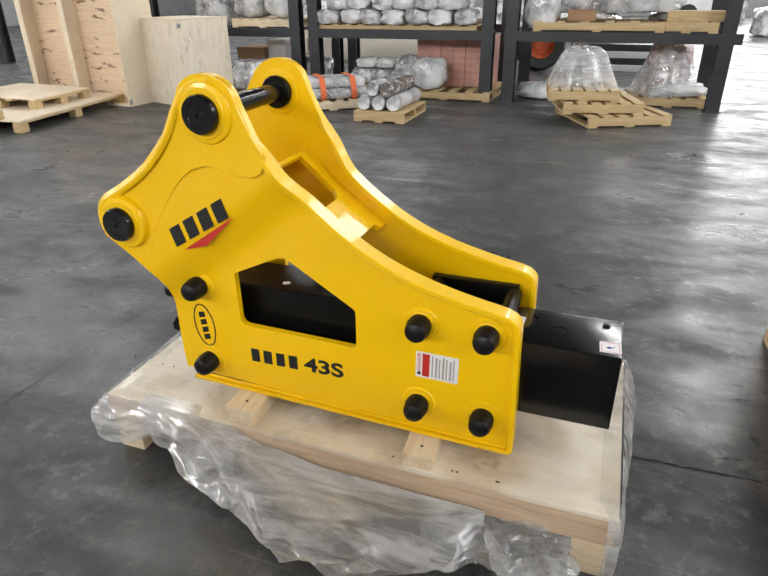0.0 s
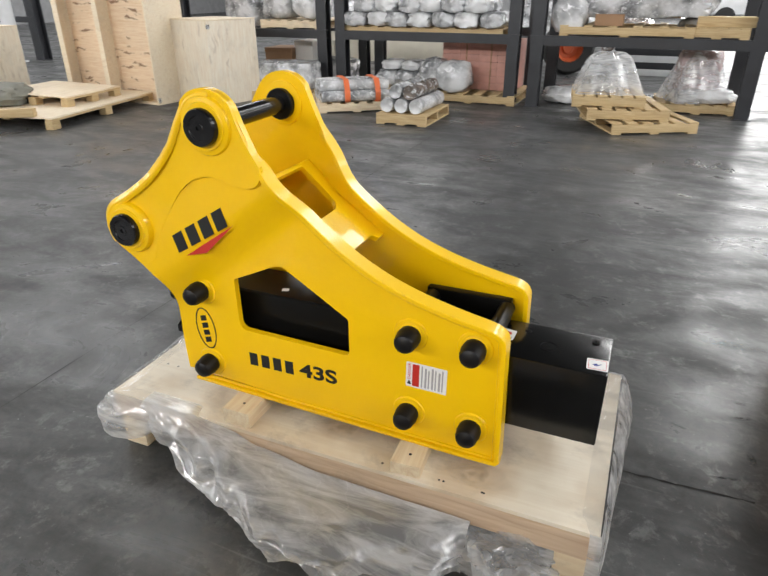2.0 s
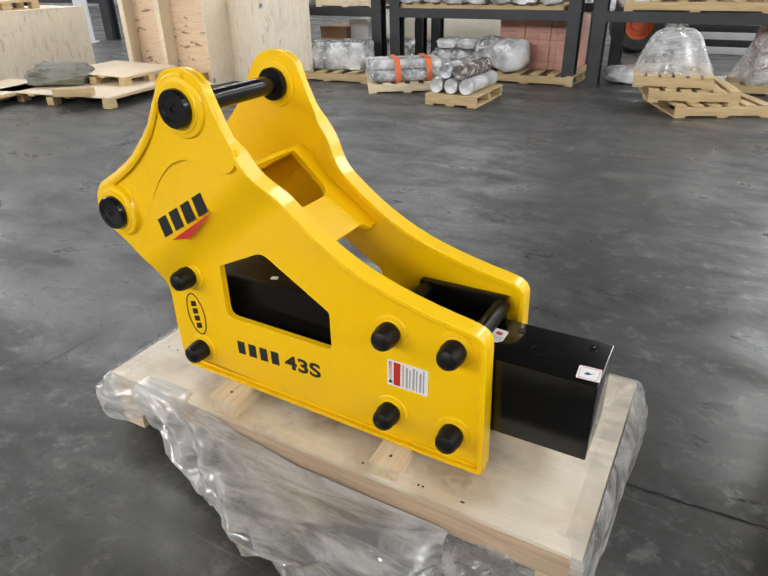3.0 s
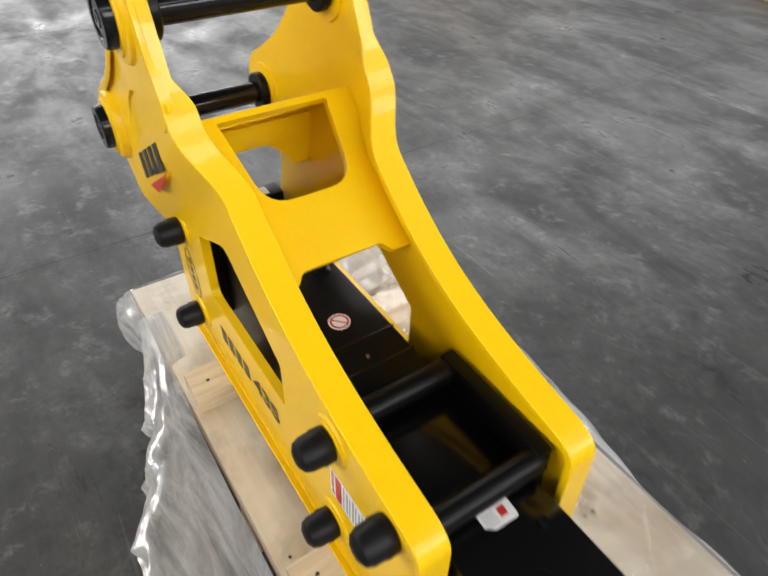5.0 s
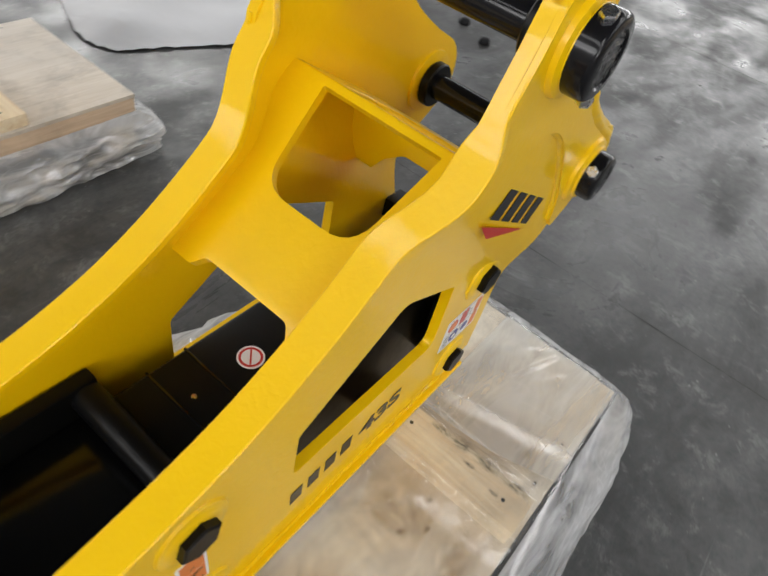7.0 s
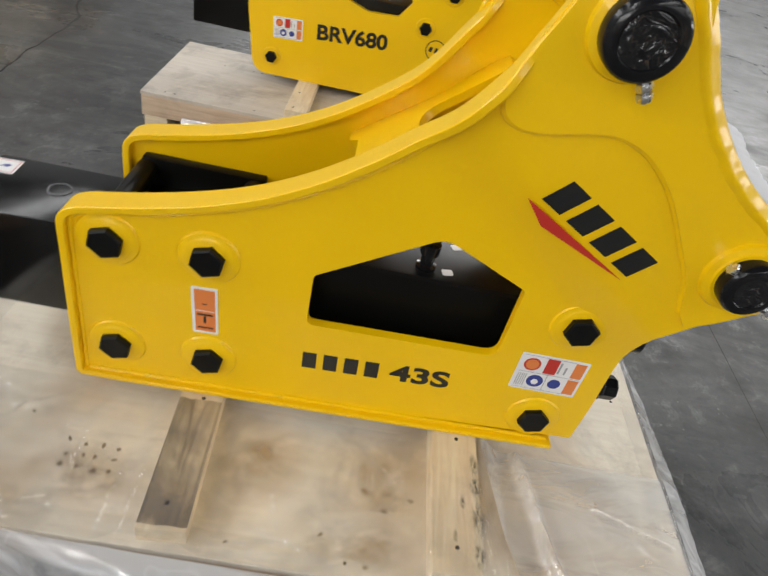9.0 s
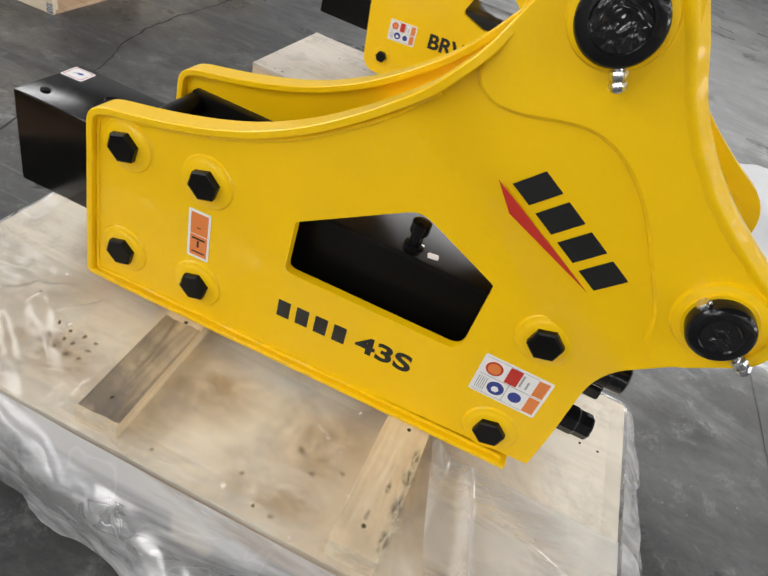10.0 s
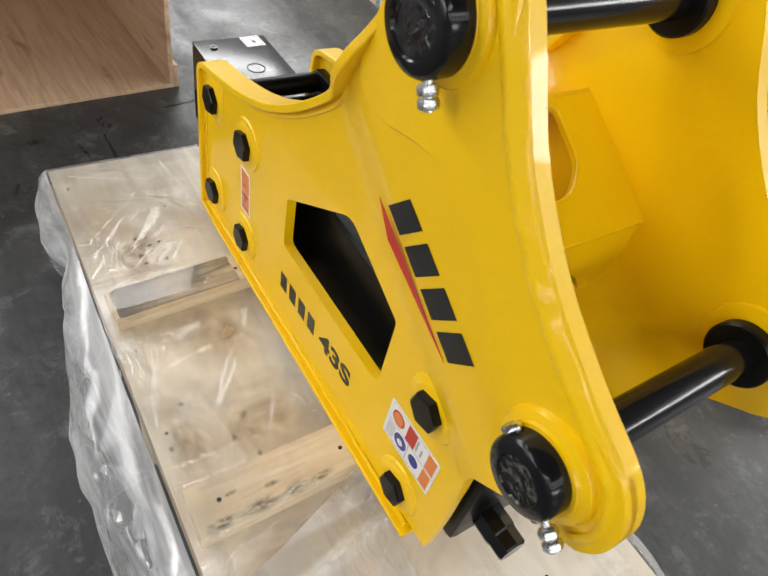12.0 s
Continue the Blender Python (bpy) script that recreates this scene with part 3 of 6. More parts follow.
def edge_weld(side):
    """The broad uneven weld that slopes from the edge of a plate up to the face of its lug."""
    pts = [Vector(p) for p in LUG_2 + spline(LUG_EDGE, 8) + LUG_1[:10]]
    bm = bmesh.new()
    rows = []
    for i, p in enumerate(pts):
        way = (pts[min(i + 1, len(pts) - 1)] - pts[max(i - 1, 0)]).normalized()
        inside = Vector((way.y, -way.x))
        fade = min(1.0, i / 5, (len(pts) - 1 - i) / 5)
        d = splay(*p, side)
        row = []
        for u, y in ((0.0005, 0.004), (0.0, -0.002), (0.004, -0.0060), (0.009, -0.0080), (0.0125, -0.0122), (0.017, -0.0135), (0.022, -0.0118), (0.027 * max(fade, 0.2), -0.0085)):
            q = p + inside * u
            n = noise.noise(Vector((q.x * 45, q.y * 45, side))) + 0.5 * noise.noise(Vector((q.x * 110, q.y * 110, side)))
            row.append(bm.verts.new((q.x, in_y(side, y - d - 0.0022 * n * fade), q.y)))
        rows.append(row)
    for a, b in zip(rows, rows[1:]):
        for k in range(7):
            bm.faces.new((a[k], b[k], b[k + 1], a[k + 1]))
    return bm


def side_plate(owner, side):
    name = "side_plate"
    plate = part(name, slab(BODY_EDGE, in_y(side, 0.0), in_y(side, 0.020), [WINDOW], BEND_CUTS, lambda x, z: side * splay(x, z, side)), YELLOW, owner)
    soften(plate, 0.004)
    def run_out(x, z):
        """The near doubler is ground flush towards its lower lug."""
        u = max(0.0, min(1.0, (0.17 - x) / 0.16)) if side < 0 else 0.0
        return 0.0085 * u * u * (3 - 2 * u)

    lug = part("lug_doubler", slab(doubler(side), in_y(side, -0.009), in_y(side, 0.009), (), BEND_CUTS, lambda x, z: side * (splay(x, z, side) - run_out(x, z))), YELLOW, plate)
    soften(lug, 0.011, 4)
    soften(part("edge_rim", rim_strip(side), YELLOW, plate), 0.005, 3)
    line = [(x, in_y(side, -splay(x, z, side)), z) for x, z in spline(lug_line(side) if side > 0 else lug_line(side)[:9], 3)]
    part("weld_seam", rough_bead(line, 0.006 if side > 0 else 0.004), YELLOW, plate)
    rim_line = [(x, in_y(side, 0.001 - splay(x, z, side)), z) for x, z in spline([(0.380, 0.930)] + [(x - 0.010, z - 0.018) for x, z in TOP_EDGE[4:]] + [(0.966, 0.634), (0.975, 0.60), (0.980, 0.40), (0.983, 0.262)], 5)]
    part("weld_seam", rough_bead(rim_line, 0.005), YELLOW, plate)
    part("edge_weld", edge_weld(side), YELLOW, plate, smooth=50)
    foot_line = [(0.978 - 0.02 * k, in_y(side, 0.0), foot_z(0.978 - 0.02 * k) + 0.014) for k in range(49)]
    part("weld_seam", rough_bead(foot_line, 0.005), YELLOW, plate)
    for cx, cz in (P1, P2):
        y = -0.009 - LUGS[side]
        k = 0.80 if side > 0 else 0.92
        prof = [(0.084 * k, -0.0095), (0.082 * k, 0.0), (0.078 * k, 0.007), (0.070 * k, 0.009), (0.066 * k, 0.010), (0.064 * k, 0.014), (0.05, 0.014), (0, 0.014)]
        part("pin_boss", lathe(prof, along_y(cx, in_y(side, y), cz, side), 40), YELLOW, plate)
        inner = [(0.066, 0.0), (0.064, 0.008), (0.052, 0.010), (0, 0.010)]
        part("inner_boss", lathe(inner, along_y(cx, in_y(side, 0.017 - LUGS[side]), cz, -side), 36), YELLOW, plate)
    for x, z in BOLTS:
        y = -splay(x, z, side)
        ring_weld(x, z, y, 0.044 if side > 0 else 0.036, side, 0.006 if side > 0 else 0.004, plate)
    return plate


breaker = thing("hydraulic_breaker", "glossy yellow hydraulic breaker with black body on a wooden pallet", "breaker", (0.48, MID_Y, 0.252), fixed=True)


near_plate = side_plate(breaker, -1)
far_plate = side_plate(breaker, 1)

# Bolts: rubber caps on the near side, hexagon heads on the other.
for x, z in BOLTS:
    y = -splay(x, z, -1) - 0.008
    cap = lathe([(0.0, 0), (0.031, 0.0), (0.0325, 0.018), (0.0305, 0.022), (0.0295, 0.040), (0.025, 0.050), (0.015, 0.056), (0.0, 0.058)], along_y(x, y, z, -1) @ pose(0, 0, 0, 0, 0, 20), 24)
    part("bolt_cap", cap, RUBBER, breaker, "black rubber bolt cap")
    part("hex_bolt", hexagon(0.032, 0.013, along_y(x, in_y(1, -splay(x, z, 1) - 0.008), z, 1) @ pose(0, 0, 0, 0, 0, 17)), BLACK, breaker, "black hexagon bolt head")

def crumpled_disc(r, h, m):
    """A thin round face with coarse hammered dents."""
    bm = lathe([(r * k / 7, h) for k in range(7, 0, -1)] + [(0, h)], None, 36)
    for v in bm.verts:
        edge = 1 - min(1.0, Vector((v.co.x, v.co.y)).length / r) ** 4
        v.co.z += edge * (0.0022 * abs(noise.noise(v.co * 75)) + 0.0012 * noise.noise(v.co * 160))
    bmesh.ops.transform(bm, matrix=m, verts=bm.verts)
    return bm


# Pins between the lugs, with collars, end caps and locking bolts.
for (x, z), cap_r, turn in ((P1, 0.053, 25), (P2, 0.046, 56)):
    pin = part("pin", lathe([(0, -0.060), (0.0255, -0.060), (0.0255, 0.354), (0, 0.354)], along_y(x, 0, z, 1), 32), BLACK_GLOSS, breaker, "black steel pin")
    for s in (-1, 1):
        face = in_y(s, 0.027 - LUGS[s])
        part("collar", lathe([(0.0255, 0), (0.043, 0), (0.045, 0.003), (0.045, 0.017), (0.042, 0.020), (0.0255, 0.020)], along_y(x, face, z, -s), 32), BLACK, pin)
        out = in_y(s, -0.009 - LUGS[s] - 0.012)
        if s < 0:
            prof = [(0.0475, 0), (0.0475, 0.015), (0.0445, 0.020), (0.030, 0.0205), (0.0285, 0.018), (0.015, 0.018), (0.0135, 0.020), (0.0065, 0.020), (0.005, 0.016), (0, 0.016)]
        else:
            prof = [(cap_r, 0), (cap_r, 0.022), (cap_r - 0.002, 0.0265), (cap_r - 0.006, 0.0295), (cap_r - 0.017, 0.0305), (cap_r - 0.019, 0.0280), (0, 0.0280)]
        cap = part("pin_cap", lathe(prof, along_y(x, out, z, s), 40), BLACK_GLOSS, pin)
        if s > 0:
            part("cap_face", crumpled_disc(cap_r - 0.0195, 0.0283, along_y(x, out, z, s)), CRINKLED_BLACK, cap, "crinkled glossy black face")
        if s > 0:
            m = pose(x, out + 0.014, z, 0, turn, 0)
            lock = lathe([(0, -0.082), (0.0055, -0.082), (0.0055, cap_r + 0.004), (0, cap_r + 0.004)], m, 12)
            for h0, h1 in ((-0.067, -0.056), (-0.080, -0.069), (cap_r - 0.001, cap_r + 0.008)):
                lathe([(0, h0), (0.0098, h0), (0.0112, h0 + 0.003), (0.0112, h1 - 0.003), (0.0098, h1), (0, h1)], m, 6, lock)
            part("locking_bolt", lock, ZINC, pin, "zinc plated locking bolt", 25)

# Cross plates between the sides.
def rect_loop(x0, z0, x1, z1):
    return [(x0, z0), (x1, z0), (x1, z1), (x0, z1)]


def cross_member():
    """The sloping plate between the side plates, with a window above and a notch below."""
    bm = bmesh.new()
    hole = rounded([(-0.107, 0.012), (0.107, 0.012), (0.083, 0.180), (-0.083, 0.180)], [0.004, 0.004, 0.055, 0.055], 6)
    edge = rounded([(-0.184, 0.0), (0.168, 0.0), (0.164, 0.09), (0.142, 0.20), (0.140, 0.327), (0.094, 0.327), (0.078, 0.306), (-0.078, 0.306), (-0.094, 0.327), (-0.140, 0.327), (-0.142, 0.20), (-0.164, 0.09)], [0, 0, 0.03, 0.03, 0, 0.012, 0.016, 0.016, 0.012, 0, 0.03, 0.03], 5)
    flat = slab(edge, 0.0, 0.016, [hole])
    return flat


cross = part("cross_plate", cross_member(), YELLOW, breaker)
lo, hi = Vector((0.268, 0.0, 0.930)), Vector((0.533, 0.0, 0.735))
down = (hi - lo).normalized()
up = Vector((-down.z, 0, down.x))
if up.z < 0:
    up = -up
frame_m = Matrix((( 0, up.x, down.x, lo.x), (1, up.y, down.y, MID_Y), (0, up.z, down.z, lo.z), (0, 0, 0, 1)))
cross.data.transform(frame_m)
soften(cross, 0.003)
# Behind it: a plate that slopes down to the rear, with an opening, and a skirt with an arch.
back_open = rounded([(-0.098, 0.012), (0.098, 0.012), (0.098, 0.10), (0.060, 0.142), (-0.060, 0.142), (-0.098, 0.10)], [0.02, 0.02, 0.05, 0.05, 0.05, 0.05], 5)
back_plate = part("rear_cross_plate", slab(rect_loop(-0.178, 0.0, 0.162, 0.208), 0.0, 0.014, [back_open]), YELLOW, breaker)
lo, hi = Vector((0.280, 0.0, 0.930)), Vector((0.106, 0.0, 0.826))
down = (hi - lo).normalized()
up = Vector((down.z, 0, -down.x))
back_plate.data.transform(Matrix(((0, up.x, down.x, lo.x), (1, up.y, down.y, MID_Y), (0, up.z, down.z, lo.z), (0, 0, 0, 1))))
soften(back_plate, 0.003)
arch = rounded([(-0.178, 0.0), (-0.174, -0.115), (-0.116, -0.115), (-0.092, -0.082), (-0.052, -0.052), (0.052, -0.052), (0.092, -0.082), (0.116, -0.115), (0.162, -0.115), (0.162, 0.0)], [0, 0, 0.004, 0.02, 0.03, 0.03, 0.02, 0.004, 0, 0], 4)
skirt = part("arch_skirt", slab(arch, 0.0, 0.014), YELLOW, breaker)
skirt.data.transform(Matrix(((0, 1, 0, 0.100), (1, 0, 0, MID_Y), (0, 0, 1, 0.826), (0, 0, 0, 1))))
soften(skirt, 0.004)

# The black body between the plates.
body = part("hammer_body", boxed((0.075, 0.068, 0.300), (0.700, 0.236, 0.590), 0.014, seg=3), BLACK, breaker, "satin black steel hammer body")
part("front_head", boxed((0.690, 0.052, 0.345), (1.232, 0.246, 0.562), 0.005, seg=2), BLACK_BLOCK, breaker, "satin black steel front head block")
for y0, y1 in ((0.024, 0.050), (0.246, 0.274)):
    part("side_liner", boxed((0.696, y0, 0.300), (0.948, y1, 0.618), 0.005), BLACK, breaker)
for x in (0.716, 0.936):
    part("through_rod", lathe([(0, 0.045), (0.023, 0.045), (0.023, 0.255), (0, 0.255)], along_y(x, 0, 0.592, 1), 24), BLACK, breaker)
rear = part("rear_head", boxed((-0.050, 0.048, 0.320), (0.085, 0.268, 0.548), 0.012), BLACK, breaker)
part("valve_plate", boxed((-0.030, 0.026, 0.540), (0.024, 0.272, 0.588), 0.005), BLACK, rear)
part("pipe_plug", lathe([(0, 0), (0.013, 0), (0.013, 0.008), (0.007, 0.009), (0.006, 0.004), (0, 0.004)], pose(-0.003, 0.148, 0.588), 12), BLACK_GLOSS, rear)
for y in (0.094, 0.206):
    port = lathe([(0, 0), (0.022, 0), (0.022, 0.012), (0.016, 0.015), (0.016, 0.026), (0.019, 0.028), (0.019, 0.044), (0, 0.044)], pose(-0.046, y, 0.546, 0, -12, 0), 20)
    part("hose_port", port, BLACK, breaker)
for y, z, r, n, k in ((0.190, 0.512, 0.036, 0.075, 28), (0.100, 0.512, 0.030, 0.090, 28), (0.095, 0.385, 0.026, 0.082, 6), (0.205, 0.372, 0.030, 0.075, 8)):
    stub = lathe([(0, 0), (r, 0), (r, n * 0.55), (r * 0.92, n * 0.6), (r * 0.92, n - 0.004), (r * 0.82, n), (0, n)], pose(-0.047, y, z, 0, -90, 0), k)
    part("hydraulic_fitting", stub, BLACK_GLOSS, breaker, smooth=25)
valve = lathe([(0, 0), (0.020, 0), (0.020, 0.008), (0.013, 0.010), (0.013, 0.034), (0.019, 0.036), (0.019, 0.058), (0.012, 0.062), (0, 0.062)], pose(0.352, 0.196, 0.588), 16)
part("charging_valve", valve, BLACK_GLOSS, body)
for x in (0.566, 0.634):
    part("joint_strip", boxed((x, 0.070, 0.5885), (x + 0.004, 0.234, 0.5912), 0.0008), BLACK_BLOCK, body)
part("screw", lathe([(0, 0), (0.004, 0), (0.004, 0.002), (0, 0.002)], pose(0.612, 0.148, 0.590), 12), ZINC, body)
for x, y in ((1.010, 0.205), (1.190, 0.205)):
    part("plug", lathe([(0, -0.002), (0.010, -0.002), (0.010, 0.003), (0.005, 0.003), (0.004, 0.001), (0, 0.001)], pose(x, y, 0.562), 16), BLACK_GLOSS, breaker)
ring = lathe([(0.020, 0), (0.020, 0.0012), (0.023, 0.0012), (0.023, 0)], pose(1.075, 0.140, 0.562), 28)
part("bush_ring", ring, BLACK_GLOSS, breaker)

# Stickers and marks. A: pose of a face seen from the near side; B: from the other.
def face_a(x, z, y=0.0, turn=0):
    return pose(x, y - 0.0004, z, 90, 0, 0) @ pose(0, 0, 0, 0, 0, turn)


def face_b(x, z, y=2 * MID_Y, turn=0):
    return pose(x, y + 0.0004, z, 90, 0, 180) @ pose(0, 0, 0, 0, 0, turn)


def wordmark(owner, m, tall, long, bar):
    """A sloping trade mark: four plain block shapes in black over a pointed red bar."""
    step = long / 4
    wide, s = step * 0.72, 0.22 * tall
    loops = [[(k * step, 0), (k * step + wide, 0), (k * step + wide + s, tall), (k * step + s, tall)] for k in range(4)]
    pieces("trade_mark_block", loops, m, 0.0006, INK, owner, "plain black block of a trade mark")
    part("pointed_bar", flat_shape([bar], m), RED_INK, owner, "red pointed bar")


wordmark(near_plate, face_a(0.044, 0.734, -LUGS[-1] - 0.0005, 30.5), 0.052, 0.226, [(0.020, -0.016), (0.093, -0.036), (0.228, -0.005)])
wordmark(far_plate, face_b(0.234, 0.852, 2 * MID_Y + LUGS[1] + 0.0005, -30.5), 0.051, 0.226, [(-0.017, -0.013), (0.036, -0.032), (0.209, -0.010)])


def model_name(owner, m, long, tall):
    """The model's name: the trade name as four plain bars, then its number."""
    step = long * 0.137
    bars = [rect(k * step, -tall / 2, k * step + step * 0.66, tall / 2) for k in range(4)]
    pieces("trade_mark_bar", bars, m, 0.0006, INK, owner, "plain black bar of a trade name")
    lettering("model_number", "43S", tall * 1.42, m @ pose(long * 0.555 + long * 0.222, 0, 0.0003), INK, owner, 0.0003, 0, 1.36, 0.0018)


model_name(near_plate, face_a(0.213, 0.393, 0.0, 0.6), 0.306, 0.044)
model_name(far_plate, face_b(0.552, 0.391, 2 * MID_Y, 2.2), 0.302, 0.042)


def oval_badge(owner, m):
    bm = ellipse_ring(bmesh.new(), 0, 0, 0.036, 0.072, 0.004, m)
    badge = part("oval_badge", bm, INK, owner, "black outlined oval badge")
    pieces("badge_bar", [[(-0.012, -0.05 + 0.025 * k), (0.010, -0.046 + 0.025 * k), (0.010, -0.028 + 0.025 * k), (-0.012, -0.032 + 0.025 * k)] for k in range(4)], m, 0.0006, INK, badge)


oval_badge(near_plate, face_a(0.060, 0.465, 0.0, 6))


def sheet(name, owner, m, w, h, label, material=None):
    edge = rounded(rect(-w / 2, -h / 2, w / 2, h / 2), 0.004, 3)
    return part(name, flat_shape([edge], m, 0.0006), material or DECAL, owner, label)


def danger_sticker(owner, m, w=0.116, h=0.080):
    lift = m @ pose(0, 0, 0.0006)
    s = sheet("danger_sticker", owner, m, w, h, "white danger sticker with a red column and grey lines")
    part("red_column", flat_shape([rect(-w * 0.34, -h * 0.44, -w * 0.17, h * 0.44)], lift, 0.0003), RED_INK, s)
    lines = [rect(-w * 0.12 + k * w * 0.083, -h * 0.42, -w * 0.12 + k * w * 0.083 + w * (0.05 if k % 2 else 0.034), h * (0.42 - 0.05 * (k % 3))) for k in range(7)]
    pieces("text_line", lines, lift, 0.0003, GREY_INK, s)
    part("warning_triangle", flat_shape([[(-w * 0.47, -h * 0.40), (-w * 0.36, -h * 0.40), (-w * 0.415, -h * 0.22)]], lift, 0.0003), INK, s)
    lettering("danger_word", "DANGER", 0.013, lift @ pose(-w * 0.415, h * 0.12, 0.0003, 0, 0, 90), RED_INK, s, 0.0002)


def warning_sticker(owner, m, w=0.128, h=0.100):
    """A white sheet of four fields with round signs, a red field and orange fields."""
    lift = m @ pose(0, 0, 0.0006)
    high = m @ pose(0, 0, 0.0010)
    s = sheet("warning_sticker", owner, m, w, h, "white sticker of four warning fields with round signs")
    pieces("field_line", [rect(-w * 0.46, -0.0006, w * 0.46, 0.0006), rect(-w * 0.02, -h * 0.46, -w * 0.01, h * 0.46), rect(-w * 0.46, h * 0.445, w * 0.3, h * 0.455), rect(-w * 0.46, -h * 0.455, w * 0.3, -h * 0.445)], lift, 0.0002, GREY_INK, s)
    part("red_field", flat_shape([rect(-w * 0.11, h * 0.03, w * 0.07, h * 0.44)], high, 0.0002), RED_INK, s)
    pieces("orange_field", [rect(w * 0.30, h * 0.03, w * 0.46, h * 0.44), rect(w * 0.30, -h * 0.44, w * 0.46, -h * 0.03)], lift, 0.0003, ORANGE_INK, s)
    part("red_sign", flat_shape([disc(-w * 0.30, h * 0.22, h * 0.17)], lift, 0.0003), RED_INK, s)
    part("orange_sign", flat_shape([disc(-w * 0.30, h * 0.22, h * 0.13)], high, 0.0003), ORANGE_INK, s)
    pieces("blue_sign", [disc(-w * 0.16, -h * 0.22, h * 0.17), disc(w * 0.13, -h * 0.22, h * 0.13)], lift, 0.0003, BLUE_INK, s)
    part("white_symbol", flat_shape([disc(-w * 0.16, -h * 0.24, h * 0.08, 6)], high, 0.0003), DECAL, s)
    lines = [rect(-w * 0.44 + k * w * 0.03, -h * 0.4, -w * 0.44 + k * w * 0.03 + w * 0.012, -h * 0.06) for k in range(5)]
    lines += [rect(w * 0.09 + 0.012 * k, h * 0.08, w * 0.09 + 0.012 * k + 0.004, h * (0.38 - 0.1 * (k % 2))) for k in range(2)]
    pieces("text_line", lines, lift, 0.0003, GREY_INK, s)


def orange_sticker(owner, m, w=0.046, h=0.108):
    lift = m @ pose(0, 0, 0.0006)
    high = m @ pose(0, 0, 0.0010)
    s = sheet("orange_sticker", owner, m, w, h, "orange sticker with a white edge and black signs")
    pieces("orange_field", [rect(-w * 0.38, 0.001, w * 0.40, h * 0.45), rect(-w * 0.38, -h * 0.45, w * 0.40, -0.001)], lift, 0.0003, ORANGE_INK, s)
    pieces("black_sign", [rect(-w * 0.3, -h * 0.10, w * 0.3, -h * 0.06), rect(-w * 0.06, -h * 0.26, w * 0.04, -h * 0.12), rect(-w * 0.28, -h * 0.38, w * 0.3, -h * 0.35), rect(-w * 0.1, h * 0.14, w * 0.08, h * 0.16)], high, 0.0002, INK, s)


danger_sticker(near_plate, face_a(0.784, 0.472, 0.0, -1))
warning_sticker(far_plate, face_b(0.077, 0.470, 2 * MID_Y, 0), 0.134, 0.097)
orange_sticker(far_plate, face_b(0.744, 0.471, 2 * MID_Y, 2), 0.049, 0.114)

# Small stickers on the black body.
top = pose(0.506, 0.150, 0.5904, 0, 0, 90)
stop = sheet("stop_sticker", body, top, 0.002, 0.002, "round white sticker with a red barred ring")
stop.data.clear_geometry()
bm = flat_shape([disc(0, 0, 0.022, 32)], top)
bm.to_mesh(stop.data)
bm.free()
stop_ring = ellipse_ring(bmesh.new(), 0, 0, 0.019, 0.019, 0.004, top @ pose(0, 0, 0.0006), 0.0003)
flat_shape([[(-0.013, 0.011), (-0.011, 0.013), (0.013, -0.011), (0.011, -0.013)]], top @ pose(0, 0, 0.0006), 0.0003, stop_ring)
part("red_ring", stop_ring, RED_INK, stop)
tip = pose(1.203, 0.096, 0.5624, 0, 0, 3)
tag = sheet("tip_sticker", breaker, tip, 0.052, 0.052, "white square sticker with a dark sign")
part("sign", flat_shape([[(-0.012, -0.004), (-0.004, 0.004), (0.004, 0.0), (0.012, 0.006), (0.004, -0.004), (-0.004, -0.008)]], tip @ pose(0, 0, 0.0006), 0.0003), BLUE_INK, tag)
part("tag_frame", ellipse_ring(bmesh.new(), 0, 0, 0.031, 0.031, 0.0015, tip @ pose(0, 0, 0.0006, 0, 0, 45), 0.0003, 4), RED_INK, tag)
rod_tag = pose(0.965, 0.153, 0.5634, 4, -3, 88)
tag = sheet("front_sticker", breaker, rod_tag, 0.058, 0.034, "white sticker with a red field")
part("red_field", flat_shape([rect(0.004, -0.006, 0.017, 0.010)], rod_tag @ pose(0, 0, 0.0006), 0.0003), RED_INK, tag)
pieces("text_line", [rect(-0.025, -0.011 + 0.006 * k, -0.002, -0.009 + 0.006 * k) for k in range(4)], rod_tag @ pose(0, 0, 0.0006), 0.0003, GREY_INK, tag)
tag = pose(-0.003, 0.078, 0.5884, 0, 0, 90)
sheet("orange_tag", breaker, tag, 0.036, 0.040, "orange paper tag", ORANGE_INK)
sheet("white_tag", breaker, pose(-0.003, 0.222, 0.5884, 0, 0, 90), 0.032, 0.034, "white paper tag")
sheet("code_sticker", body, pose(0.309, 0.203, 0.5904, 0, 0, 12), 0.022, 0.018, "small white code sticker")
sheet("code_sticker", body, pose(0.288, 0.112, 0.5904, 0, 0, 20), 0.022, 0.018, "small white code sticker")

# ---- the pallet under the breaker ----
DECK = 0.210


